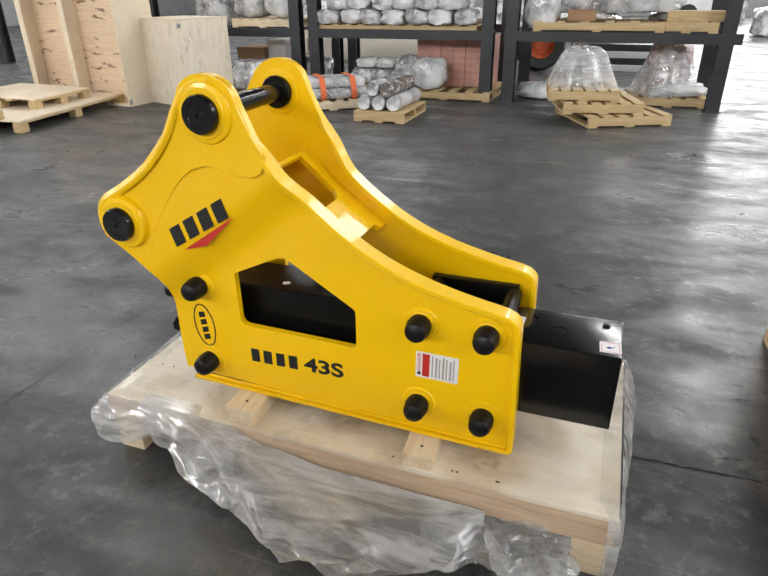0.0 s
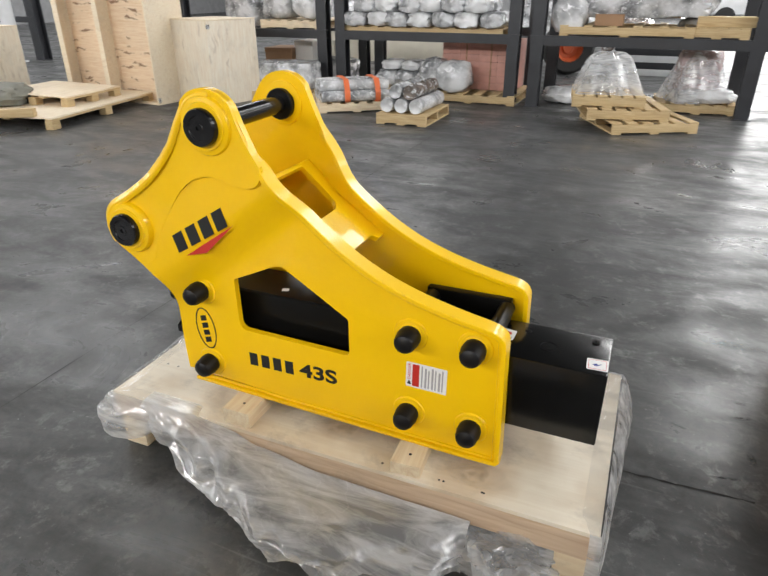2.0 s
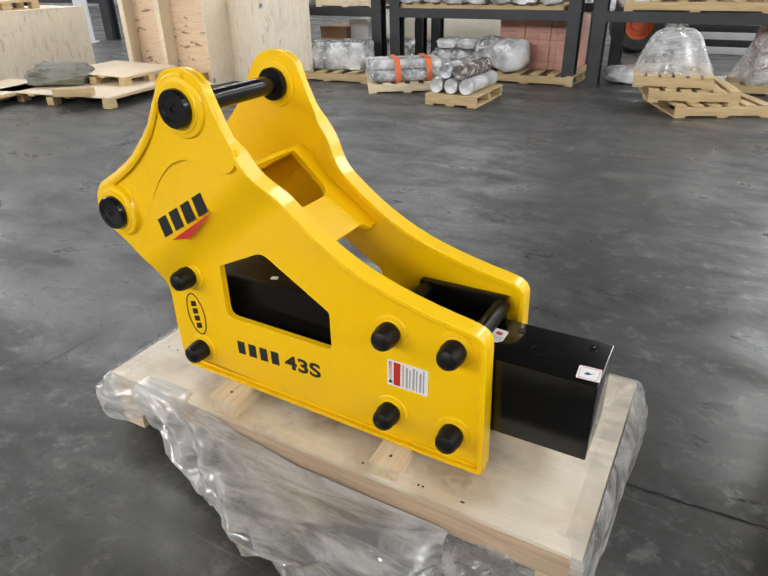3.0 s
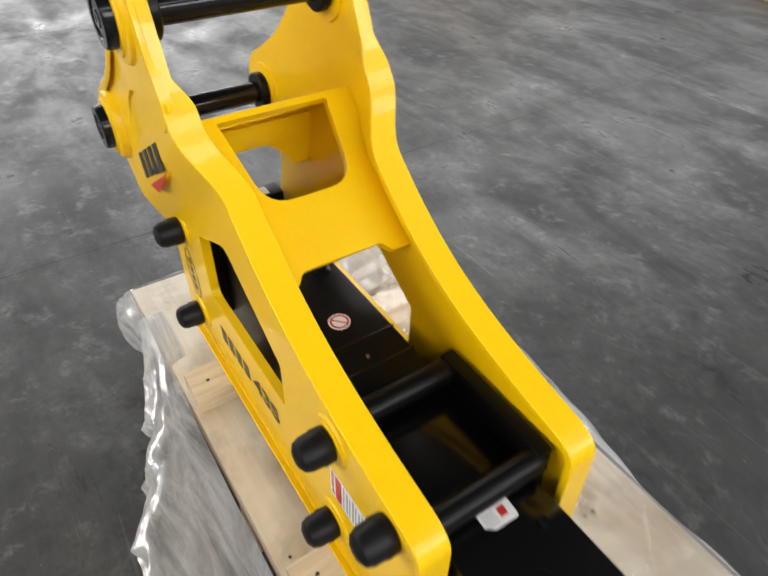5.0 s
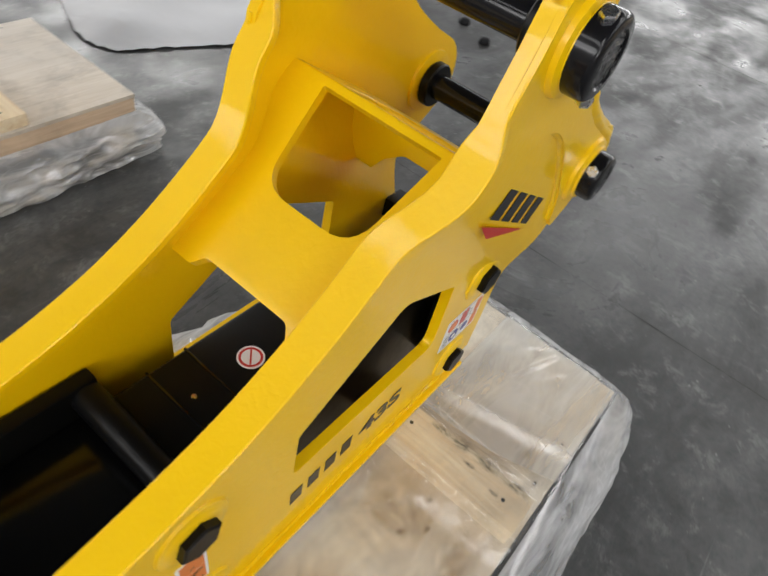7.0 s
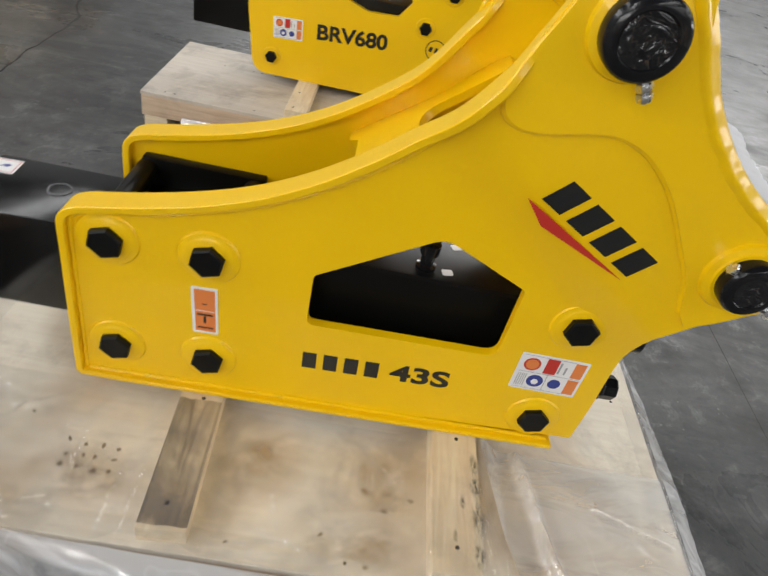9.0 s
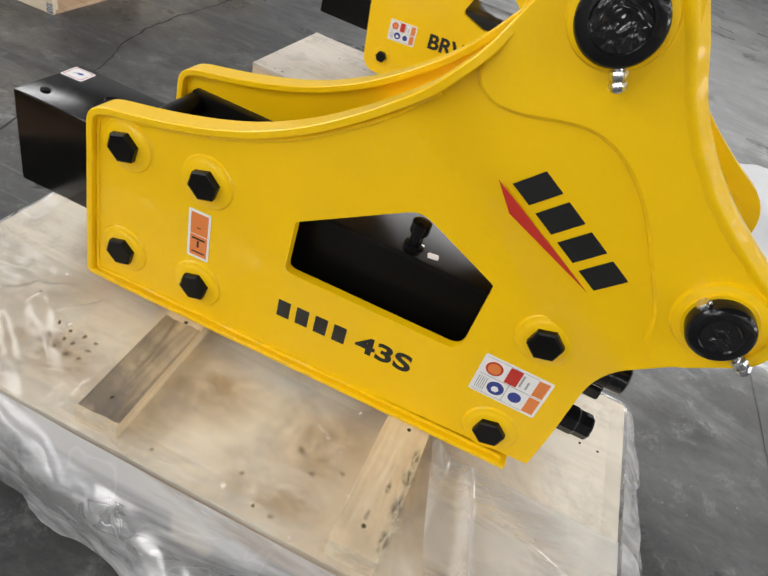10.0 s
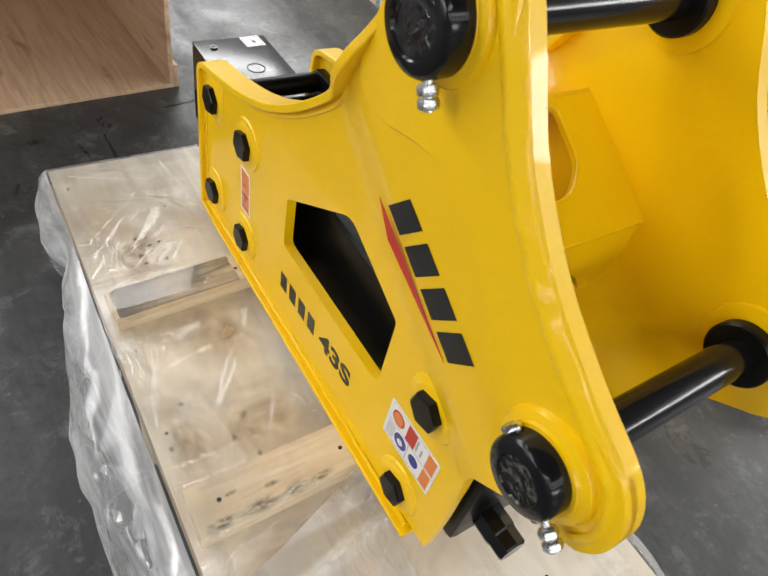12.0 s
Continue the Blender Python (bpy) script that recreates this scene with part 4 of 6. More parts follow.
def soiling(name, color, strength, size):
    """A stain that fades out from its middle, broken up by grain."""
    mat, nodes, links, b = shader(name)
    tc, dist = nodes.new("ShaderNodeTexCoord"), nodes.new("ShaderNodeVectorMath")
    dist.operation = "LENGTH"
    links.new(tc.outputs["Object"], dist.inputs[0])
    info, shift = nodes.new("ShaderNodeObjectInfo"), nodes.new("ShaderNodeVectorMath")
    links.new(tc.outputs["Object"], shift.inputs[0])
    links.new(info.outputs["Random"], shift.inputs[1])
    fade = ramp(nodes, links, dist.outputs["Value"], [(0.1, strength), (0.85, 0.0)])
    grain = ramp(nodes, links, noise_tex(nodes, links, shift.outputs[0], size, 5.0, 0.65, 0.6), [(0.36, 0.05), (0.60, 1.0)])
    links.new(mixed(nodes, links, 1.0, fade, grain, "MULTIPLY"), b.inputs["Alpha"])
    b.inputs["Base Color"].default_value, b.inputs["Roughness"].default_value = (*color, 1), 0.8
    return mat


SPECK = paint("brown_dirt", (0.34, 0.27, 0.19), 0.8, 0.3, 0.0002, scale=90.0)
TAN_STAIN = soiling("tan_water_stain", (0.44, 0.29, 0.14), 0.55, 1.1)
MOULD = soiling("dark_mould", (0.06, 0.05, 0.04), 0.8, 2.6)


def stain(owner, name, material, x, y, z, rx, ry, turn=0):
    """A thin patch lying on a wooden face."""
    bm = bmesh.new()
    bm.faces.new([bm.verts.new((a, b, 0)) for a, b in ((-1, -1), (1, -1), (1, 1), (-1, 1))])
    ob = part(name, bm, material, owner)
    ob.matrix_basis = pose(x, y, z, 0, 0, turn) @ Matrix.Diagonal((rx, ry, 1, 1))
    return ob


def speck(owner, x, y, z, rx, ry, turn, seed):
    """A small splash of dried dirt with a ragged edge."""
    loop = []
    for k in range(16):
        a = 2 * math.pi * k / 16
        r = 0.72 + 0.55 * noise.noise(Vector((math.cos(a) * 1.7, math.sin(a) * 1.7, seed)))
        loop.append((rx * r * math.cos(a), ry * r * math.sin(a)))
    return part("dirt_spot", flat_shape([loop], pose(x, y, z, 0, 0, turn), 0.0003), SPECK, owner)


def nail_holes(owner, places, z):
    for x, y in places:
        part("nail_head", flat_shape([disc(x, y, 0.0035, 8)], pose(0, 0, z), 0.0006), INK, owner)


def plywood_pallet(name, label, x0, x1, y0, y1, group="", wood=PLY):
    """A plywood deck on side boards and three skids."""
    own = thing(name, label, "pallet", ((x0 + x1) / 2, (y0 + y1) / 2, 0), group=group, fixed=True)
    deck = part("deck", boxed((x0, y0, DECK - 0.014), (x1, y1, DECK), 0.002), wood, own, "pale plywood deck")
    rng = random.Random(name + str(x0))
    nail_holes(deck, [(rng.uniform(x0 + 0.05, x1 - 0.05), y) for y in (y0 + 0.03, y1 - 0.03, y0 + 0.2) for _ in range(7)], DECK)
    for y in (y0 + 0.002, (y0 + y1) / 2 - 0.02, y1 - 0.042):
        part("board", boxed((x0 + 0.002, y, 0.112), (x1 - 0.002, y + 0.04, DECK - 0.014), 0.003), BOARD, own)
    for x in (x0 + 0.01, (x0 + x1) / 2 - 0.045, x1 - 0.10):
        part("skid", boxed((x, y0 + 0.004, 0.0), (x + 0.09, y1 - 0.004, 0.112), 0.004), PINE, own)
    return own


pallet = plywood_pallet("plywood_pallet", "pale plywood pallet with pine skids under the yellow breaker", -0.276, 1.282, -0.113, 0.634, "plywood pallets")


def bearer(a, b, wide, z0, z1, label, wood=None):
    """A sawn pine batten laid across the deck from a to b."""
    (ax, ay), (bx, by) = a, b
    long, turn = math.hypot(bx - ax, by - ay), math.degrees(math.atan2(by - ay, bx - ax))
    own = thing("wooden_batten", label, "batten", ((ax + bx) / 2, (ay + by) / 2, z0), (0, 0, turn), "battens under the breaker")
    bm = boxed((-long / 2, -wide / 2, 0), (long / 2, wide / 2, z1 - z0), 0.003)
    part("beam", bm, wood or PINE, own)
    for x in (-long * 0.44, -long * 0.18, long * 0.1, long * 0.43):
        part("nail_head", flat_shape([disc(x, 0.2 * wide * math.sin(40 * x), 0.0045, 8)], pose(0, 0, z1 - z0), 0.0006), INK, own)
    return own


bearer((0.214, -0.104), (0.210, 0.622), 0.094, DECK, foot_z(0.212) - 0.001, "sawn pine batten with dark stains under the breaker")
bearer((0.765, -0.104), (0.726, 0.618), 0.086, DECK, foot_z(0.745) - 0.002, "pine batten with a grey weathered end under the breaker")
worn = bpy.data.objects["wooden_batten.001"]
rng = random.Random(31)
ragged = [(0.352 + 0.003 * rng.random(), -0.0425 + 0.010625 * k) for k in range(9)]
ragged += [(0.075 + 0.004 * rng.random(), 0.0425 - 0.010625 * k) for k in range(9)]
part("weathered_face", flat_shape([ragged], pose(0, 0, foot_z(0.745) - 0.002 - DECK), 0.0006), WEATHERED, worn, "grey weathered face with dark stains")
rng = random.Random(12)
for row in range(3):
    for k in range(4):
        speck(pallet, 0.865 + 0.030 * k + rng.uniform(-0.005, 0.005), 0.452 + 0.026 * row + rng.uniform(-0.005, 0.005), DECK + 0.0003, rng.uniform(0.005, 0.009), rng.uniform(0.004, 0.007), rng.uniform(0, 180), 4.1 * k + row)
for x, y, a in ((0.383, 0.454, 0.016), (0.341, 0.491, 0.014), (0.368, 0.607, 0.012), (0.289, 0.459, 0.012), (0.456, 0.558, 0.010), (1.05, 0.40, 0.009), (0.62, 0.60, 0.009)):
    speck(pallet, x, y, DECK + 0.0003, a * 0.7, a * 0.4, 360 * y, 50 * x)
for x, y, rx, ry, a in ((0.37, 0.42, 0.15, 0.15, 10), (0.60, 0.41, 0.14, 0.15, -15), (0.38, 0.57, 0.13, 0.07, 10), (0.90, 0.52, 0.14, 0.08, 0), (0.05, 0.52, 0.10, 0.09, 20), (0.53, 0.02, 0.14, 0.08, 5), (0.95, -0.02, 0.12, 0.07, 0)):
    stain(pallet, "tan_stain", TAN_STAIN, x, y, DECK + 0.0006, rx, ry, a)
stained = bpy.data.objects["wooden_batten"]
for x, y, a in ((0.13, 0.038, 0.022), (0.18, 0.040, 0.034), (0.25, 0.041, 0.036), (0.32, 0.040, 0.030), (0.22, 0.012, 0.014), (0.29, -0.004, 0.012)):
    stain(stained, "mould_stain", MOULD, x, y, foot_z(0.212) - 0.001 - DECK + 0.0002, a * 1.5, a * 0.55, 4)


FILM_THIN = film("thin_polythene", (0.0, 0.10), 3.0, 0.012, 0.09, 0.042)


def film_sheet(name, label, outline, reach, owner=None, seed=0, rows=44, puff=0.05, inset=0.10, material=None, height=DECK, per=0.009, lift=None, sharp=0.30, hem=None):
    """Polythene laid over a pallet's edge: it lies on the deck's margin, folds over the edge and hangs in crumples to the
    floor. outline: corners of the deck's edge, in order; reach(s): how far it bulges out, s from 0 to 1 along it; lift(s): where
    it leaves the pallet's side; hem(s): height of its lower edge."""
    pts = [Vector(p) for p in outline]
    runs = [(b - a).length for a, b in zip(pts, pts[1:])]
    total = sum(runs)
    cols = int(total / per)
    bm = bmesh.new()
    grid = []
    for i in range(cols + 1):
        d = total * i / cols
        k = 0
        while k < len(runs) - 1 and d > runs[k]:
            d -= runs[k]
            k += 1
        way = (pts[k + 1] - pts[k]).normalized()
        out = Vector((way.y, -way.x))
        # turn the outward direction smoothly round the corners
        if k + 1 < len(runs) and runs[k] - d < 0.06:
            nxt = (pts[k + 2] - pts[k + 1]).normalized()
            out = out.lerp(Vector((nxt.y, -nxt.x)), 0.5 * (1 - (runs[k] - d) / 0.06)).normalized()
        if k > 0 and d < 0.06:
            prv = (pts[k] - pts[k - 1]).normalized()
            out = out.lerp(Vector((prv.y, -prv.x)), 0.5 * (1 - d / 0.06)).normalized()
        foot = pts[k] + way * d
        s = i / cols
        r = reach(s)
        head = lift(s) if lift else height
        lying = max(0.0, min(1.0, (head - height + 0.05) / 0.05))
        col = []
        for j in range(rows + 1):
            v = j / rows
            a = s * total
            warp = 0.10 * noise.noise(Vector((a * 2.5, v * 2.0, seed + 2)))
            n = noise.noise(Vector((a * 2.4, v * 1.6, seed)))
            fold = noise.noise(Vector((a * 4.5 + 1.2 * v, v * 1.2, seed + 3)))
            crease = 1 - 2.4 * abs(noise.noise(Vector(((a + warp) * 6 + 2.5 * v, v * 2.4 - a * 2, seed + 7))))
            crease += 0.6 - 1.4 * abs(noise.noise(Vector(((a - warp) * 11 - 4.0 * v, v * 4.0 + a * 4, seed + 11))))
            low = hem(s) if hem else 0.006
            if v < 0.16:
                u = v / 0.16
                off, z = (0.003 - (inset + 0.003) * lying) * (1 - u) + 0.003 * u, head + 0.003 + (0.005 * abs(fold) + 0.03 * (1 - lying)) * u
            else:
                u = (v - 0.16) / 0.84
                off = 0.003 + r * math.sin(min(1.0, u * 1.25) * math.pi * 0.62) * (1 + 0.22 * n)
                off += puff * (0.30 * fold + sharp * crease) * min(1.0, u * 2.5) * min(1.0, r / 0.05)
                z = head + 0.004 + 0.03 * (1 - lying) * (1 - u) - (head - low) * (0.75 * u ** 1.4 + 0.25 * u) + 0.03 * n * u * (1 - u)
            p = foot + out * max(off, -inset if v < 0.16 else 0.003)
            col.append(bm.verts.new((p.x, p.y, max(z, 0.004))))
        grid.append(col)
    for a, b in zip(grid, grid[1:]):
        for j in range(rows):
            bm.faces.new((a[j], b[j], b[j + 1], a[j + 1]))
    ob = tagged(part(name, bm, material or FILM, owner, "", 28), label, "plastic film")
    ob.data.materials.append(FILM_THIN)
    for i, face in enumerate(ob.data.polygons):
        if lift is None and i % rows < rows * 0.18:
            face.material_index = 1
    return ob


def bulge(stops):
    def reach(s):
        for (a, ra), (b, rb) in zip(stops, stops[1:]):
            if s <= b:
                u = (s - a) / max(b - a, 1e-6)
                u = u * u * (3 - 2 * u)
                return ra + (rb - ra) * u
        return stops[-1][1]
    return reach


film_sheet("plastic_film", "clear plastic film draped tight over the pallet's corner", [(-0.276, 0.30), (-0.276, -0.113), (-0.06, -0.113)], bulge([(0, 0.08), (0.4, 0.07), (0.60, 0.045), (0.72, 0.05), (0.88, 0.03), (1.0, 0.012)]), seed=1, inset=0.04, puff=0.035, material=FILM_CLEAR, hem=bulge([(0, 0.02), (0.45, 0.05), (0.62, 0.065), (0.80, 0.07), (1.0, 0.12)]))
film_sheet("plastic_film", "crumpled milky plastic film bulging from the pallet's front edge", [(-0.14, -0.116), (0.96, -0.116)], bulge([(0, 0.015), (0.10, 0.03), (0.22, 0.075), (0.38, 0.14), (0.52, 0.20), (0.66, 0.205), (0.82, 0.18), (0.93, 0.12), (1.0, 0.05)]), seed=14, inset=0.05, puff=0.06, sharp=0.42, lift=bulge([(0, DECK), (0.16, DECK), (0.26, 0.185), (0.40, 0.135), (0.60, 0.105), (1.0, 0.10)]), hem=bulge([(0, 0.13), (0.08, 0.08), (0.20, 0.02), (0.3, 0.006), (1.0, 0.006)]))
film_sheet("plastic_film", "crumpled clear plastic film hanging over the pallet's end and back", [(1.256, -0.113), (1.282, -0.113), (1.282, 0.634), (-0.276, 0.634), (-0.276, 0.30)], bulge([(0, 0.01), (0.05, 0.02), (0.28, 0.045), (0.34, 0.055), (0.386, 0.022), (0.445, 0.06), (0.504, 0.10), (0.58, 0.13), (0.66, 0.12), (0.80, 0.10), (0.876, 0.08), (1.0, 0.09)]), seed=5, inset=0.05, material=FILM_PALE, puff=0.04, sharp=0.16)


def film_top():
    """The film that lies on the deck behind the breaker."""
    bm = bmesh.new()
    nx, ny = 240, 60
    creases = [((0.06, 0.31), (0.035, 0.45), 0.010, 0.026), ((0.035, 0.45), (-0.01, 0.637), 0.011, 0.026), ((0.33, 0.36), (0.29, 0.47), 0.004, 0.009),
               ((0.56, 0.44), (0.535, 0.56), 0.004, 0.008), ((0.17, 0.40), (0.13, 0.637), 0.006, 0.010), ((-0.10, 0.42), (-0.25, 0.47), 0.005, 0.008),
               ((0.90, 0.33), (0.97, 0.42), 0.006, 0.012), ((1.05, 0.36), (1.12, 0.60), 0.007, 0.012), ((0.45, 0.60), (0.62, 0.62), 0.004, 0.007),
               ((0.30, 0.31), (0.40, 0.35), 0.004, 0.010), ((0.82, 0.55), (1.0, 0.60), 0.005, 0.008), ((0.98, 0.33), (1.12, 0.46), 0.006, 0.014),
               ((1.00, 0.325), (1.24, 0.37), 0.007, 0.014), ((0.93, 0.34), (0.92, 0.50), 0.005, 0.010), ((1.18, 0.40), (1.26, 0.60), 0.008, 0.012),
               ((1.08, 0.52), (0.98, 0.62), 0.005, 0.010), ((0.40, 0.37), (0.30, 0.43), 0.003, 0.010), ((0.60, 0.56), (0.42, 0.61), 0.004, 0.009)]
    grid = []
    for i in range(nx + 1):
        col = []
        for j in range(ny + 1):
            y = 0.305 + 0.332 * j / ny
            x = -0.276 + 1.558 * i / nx - 0.3 * (y - 0.31) * min(i / 67, (nx - i) / (nx - 67))
            z = DECK
            for c in (0.212, 0.745):
                z = max(z, foot_z(c) - max(0.0, abs(x - c) - 0.048) * 0.9)
            n = noise.noise(Vector((x * 5, y * 8, 2))) * 0.6 + noise.noise(Vector((x * 14 + y * 20, y * 6, 4))) * 0.5
            fold = 0.0
            here = Vector((x + 0.010 * noise.noise(Vector((x * 9, y * 9, 7))), y))
            for a, b, wide, high in creases:
                a, b = Vector(a), Vector(b)
                u = max(0.0, min(1.0, (here - a).dot(b - a) / (b - a).length_squared))
                d = (here - a.lerp(b, u)).length
                fold += high * math.exp(-(d / wide) ** 2) * (0.35 + 0.65 * math.sin(math.pi * (0.1 + 0.8 * u)))
            col.append(bm.verts.new((x, y, z + 0.004 + 0.010 * max(0.0, n) + fold)))
        grid.append(col)
    for a, b in zip(grid, grid[1:]):
        for j in range(ny):
            bm.faces.new((a[j], b[j], b[j + 1], a[j + 1]))
    return bm


FILM_HAZY = film("hazy_polythene", (0.10, 0.55), 2.6, 0.010, 0.11, 0.05)
top_film = tagged(part("plastic_film", film_top(), FILM_THIN, None, "", 60), "thin clear plastic film lying wrinkled on the plywood deck", "plastic film")
top_film.data.materials.append(FILM_HAZY)
for i, face in enumerate(top_film.data.polygons):
    # doubled over the end of the deck
    face.material_index = 1 if i < 67 * 60 else 0


def film_bag(at, size, seed):
    """A loose crumpled bag: broad facets with sharp ridges."""
    bm = bmesh.new()
    bmesh.ops.create_icosphere(bm, subdivisions=5, radius=1.0)
    for v in bm.verts:
        n = noise.noise(v.co * 1.6 + Vector((seed, 0, 0))) * 0.35
        n += 0.22 - 0.55 * abs(noise.noise(v.co * 2.6 + Vector((seed, 3, 0)))) - 0.25 * abs(noise.noise(v.co * 5.5 + Vector((0, seed, 5))))
        v.co = Vector((v.co.x * size[0], v.co.y * size[1], max(-0.95, v.co.z) * size[2])) * (1 + n)
        v.co.z = max(v.co.z, -size[2] * 0.95)
    bmesh.ops.translate(bm, verts=bm.verts, vec=(at[0], at[1], size[2] * 0.95 + 0.004))
    return bm


tagged(part("plastic_bag", film_bag((1.06, -0.10, 0), (0.13, 0.12, 0.060), 3), FILM_CLEAR, None, "", 35), "crumpled clear plastic film bunched on the floor", "plastic film")

# ---- the second breaker ----
BR_Y, BR_X = -1.444, 0.022


def second_breaker():
    own = thing("hydraulic_breaker", "yellow box-shaped hydraulic breaker with black front head on a pallet", "breaker", (0.55, BR_Y - 0.15, 0.252), group="breakers", fixed=True)
    own.location.x += BR_X
    edge = rounded([(1.030, 0.252), (1.062, 0.52), (1.050, 0.68), (0.90, 0.71), (0.70, 0.83), (0.56, 0.97), (0.47, 1.055), (0.36, 1.08), (0.27, 1.055), (0.14, 0.965), (-0.10, 0.95), (-0.18, 0.865), (-0.15, 0.725), (-0.03, 0.565), (0.07, 0.443), (0.19, 0.455), (0.24, 0.365), (0.25, 0.252)], 0.07, 5)
    gap = rounded([(0.68, 0.618), (0.58, 0.585), (0.46, 0.592), (0.41, 0.66), (0.50, 0.74), (0.64, 0.71)], 0.02, 4)
    plates = []
    for y0, y1 in ((BR_Y, BR_Y - 0.025), (BR_Y - 0.275, BR_Y - 0.30)):
        plates.append(part("side_plate", slab(edge, y0, y1, [gap]), YELLOW, own))
        soften(plates[-1], 0.004)
    face = plates[0]
    part("hammer_body", boxed((0.25, BR_Y - 0.272, 0.28), (1.00, BR_Y - 0.028, 0.63), 0.01), BLACK, own)
    part("front_head", boxed((0.98, BR_Y - 0.25, 0.388), (1.300, BR_Y - 0.05, 0.628), 0.008), BLACK, own, "satin black steel front head block")
    for x, z, r in ((0.955, 0.330, 0.024), (0.345, 0.572, 0.026), (0.260, 0.716, 0.028), (0.30, 0.32, 0.024), (0.945, 0.62, 0.024)):
        m = pose(x, BR_Y, z, -90, 0, 0)
        ringw = part("washer_ring", lathe([(r + 0.016, 0), (r + 0.012, 0.005), (0, 0.005)], m, 24), YELLOW, face)
        part("hex_bolt", hexagon(r, 0.016, m @ pose(0, 0, 0.004)), BLACK, ringw, "black hexagon bolt head")
    for x, z in ((0.360, 0.945), (0.098, 0.585), (-0.083, 0.850)):
        m = pose(x, BR_Y, z, -90, 0, 0)
        boss = part("pin_boss", lathe([(0.072, 0), (0.068, 0.008), (0, 0.008)], m, 32), YELLOW, face)
        part("pin", lathe([(0, -0.31), (0.043, -0.31), (0.043, 0.016), (0.038, 0.020), (0, 0.018)], m, 28), BLACK_GLOSS, boss, "black steel pin")
    m = pose(0.632, BR_Y + 0.0004, 0.472, 90, 0, 180)
    lettering("model_name", "BRV680", 0.082, m @ pose(0, 0, 0.0004, 0, 0, 3), INK, face, 0.0005, 0, 1.10, 0.0026)
    warning_sticker(face, m @ pose(-0.263, -0.017, 0, 0, 0, 3), 0.120, 0.084)
    bm = ellipse_ring(bmesh.new(), 0, 0, 0.042, 0.042, 0.004, pose(0.285, BR_Y + 0.0004, 0.495, 90, 0, 180))
    part("round_badge", bm, INK, face, "round black outlined badge")
    part("badge_bars", flat_shape([[(-0.03, -0.006), (-0.024, 0.012), (-0.012, 0.010), (-0.016, -0.010)], [(-0.006, -0.012), (-0.002, 0.012), (0.010, 0.010), (0.008, -0.014)], [(0.016, -0.012), (0.018, 0.012), (0.030, 0.008), (0.028, -0.008)]], pose(0.285, BR_Y + 0.0004, 0.495, 90, 0, 180)), INK, face)
    return own


second_breaker()
plywood_pallet("plywood_pallet", "stained grey-brown plywood pallet wrapped in film under the second breaker", -0.13, 1.412, -1.735, -1.115, "plywood pallets", GREY_PLY)
bearer((0.810, -1.125), (0.812, -1.72), 0.085, DECK, 0.2515, "sawn pine batten under the second breaker")
bearer((0.262, -1.125), (0.262, -1.72), 0.085, DECK, 0.2515, "sawn pine batten under the second breaker")
film_sheet("plastic_film", "crumpled clear plastic film round the second pallet", [(1.25, -1.113), (-0.13, -1.113), (-0.13, -1.735)], bulge([(0, 0.02), (0.3, 0.05), (0.5, 0.07), (0.8, 0.05), (1.0, 0.02)]), seed=9, inset=0.04, lift=bulge([(0, 0.10), (0.5, 0.115), (1.0, 0.12)]))


# ---- open crates by the breakers ----
def open_crate(label, at, size, turn, material_out, material_in, group="plywood crates", wall=0.018):
    """A plywood crate that lies on its side, with its open side towards its own -x."""
    lx, ly, lz = size
    own = thing("plywood_crate", label, "crate", at, (0, 0, turn), group)
    part("bottom_panel", boxed((0, 0, 0), (lx, ly, wall), 0.002), material_in, own)
    part("top_panel", boxed((0, 0, lz - wall), (lx, ly, lz), 0.002), material_in, own)
    part("side_panel", boxed((0, 0, wall), (lx, wall, lz - wall), 0.002), material_out, own)
    part("side_panel", boxed((0, ly - wall, wall), (lx, ly, lz - wall), 0.002), material_out, own)
    part("back_panel", boxed((lx - wall, wall, wall), (lx, ly - wall, lz - wall), 0.002), material_in, own)
    for y in (-0.018, ly):
        for z in (0.0, lz - 0.09):
            part("batten", boxed((0.0, y, z), (lx, y + 0.018, z + 0.09), 0.002), material_out, own)
    part("corner_bracket", boxed((-0.002, ly + 0.018, 0.004), (0.03, ly + 0.020, 0.05)), ZINC, own)
    return own


open_crate("open knotty plywood crate lying on the concrete floor", (1.956, 0.084, 0), (0.95, 1.25, 0.78), 4, KNOTTY, KNOTTY)
open_crate("open pale plywood crate lying on the concrete floor", (2.505, -1.850, 0), (1.30, 0.665, 0.62), 3, CRATE_PLY, KNOTTY)
open_crate("open pale plywood crate lying on the concrete floor", (2.535, -3.34, 0), (1.30, 0.68, 0.62), -2, CRATE_PLY, KNOTTY)


# ---- foam sheet and small parts on the floor ----
def inside(p, loop):
    hit = False
    for (ax, ay), (bx, by) in zip(loop, loop[1:] + loop[:1]):
        if (ay > p[1]) != (by > p[1]) and p[0] < (bx - ax) * (p[1] - ay) / (by - ay) + ax:
            hit = not hit
    return hit


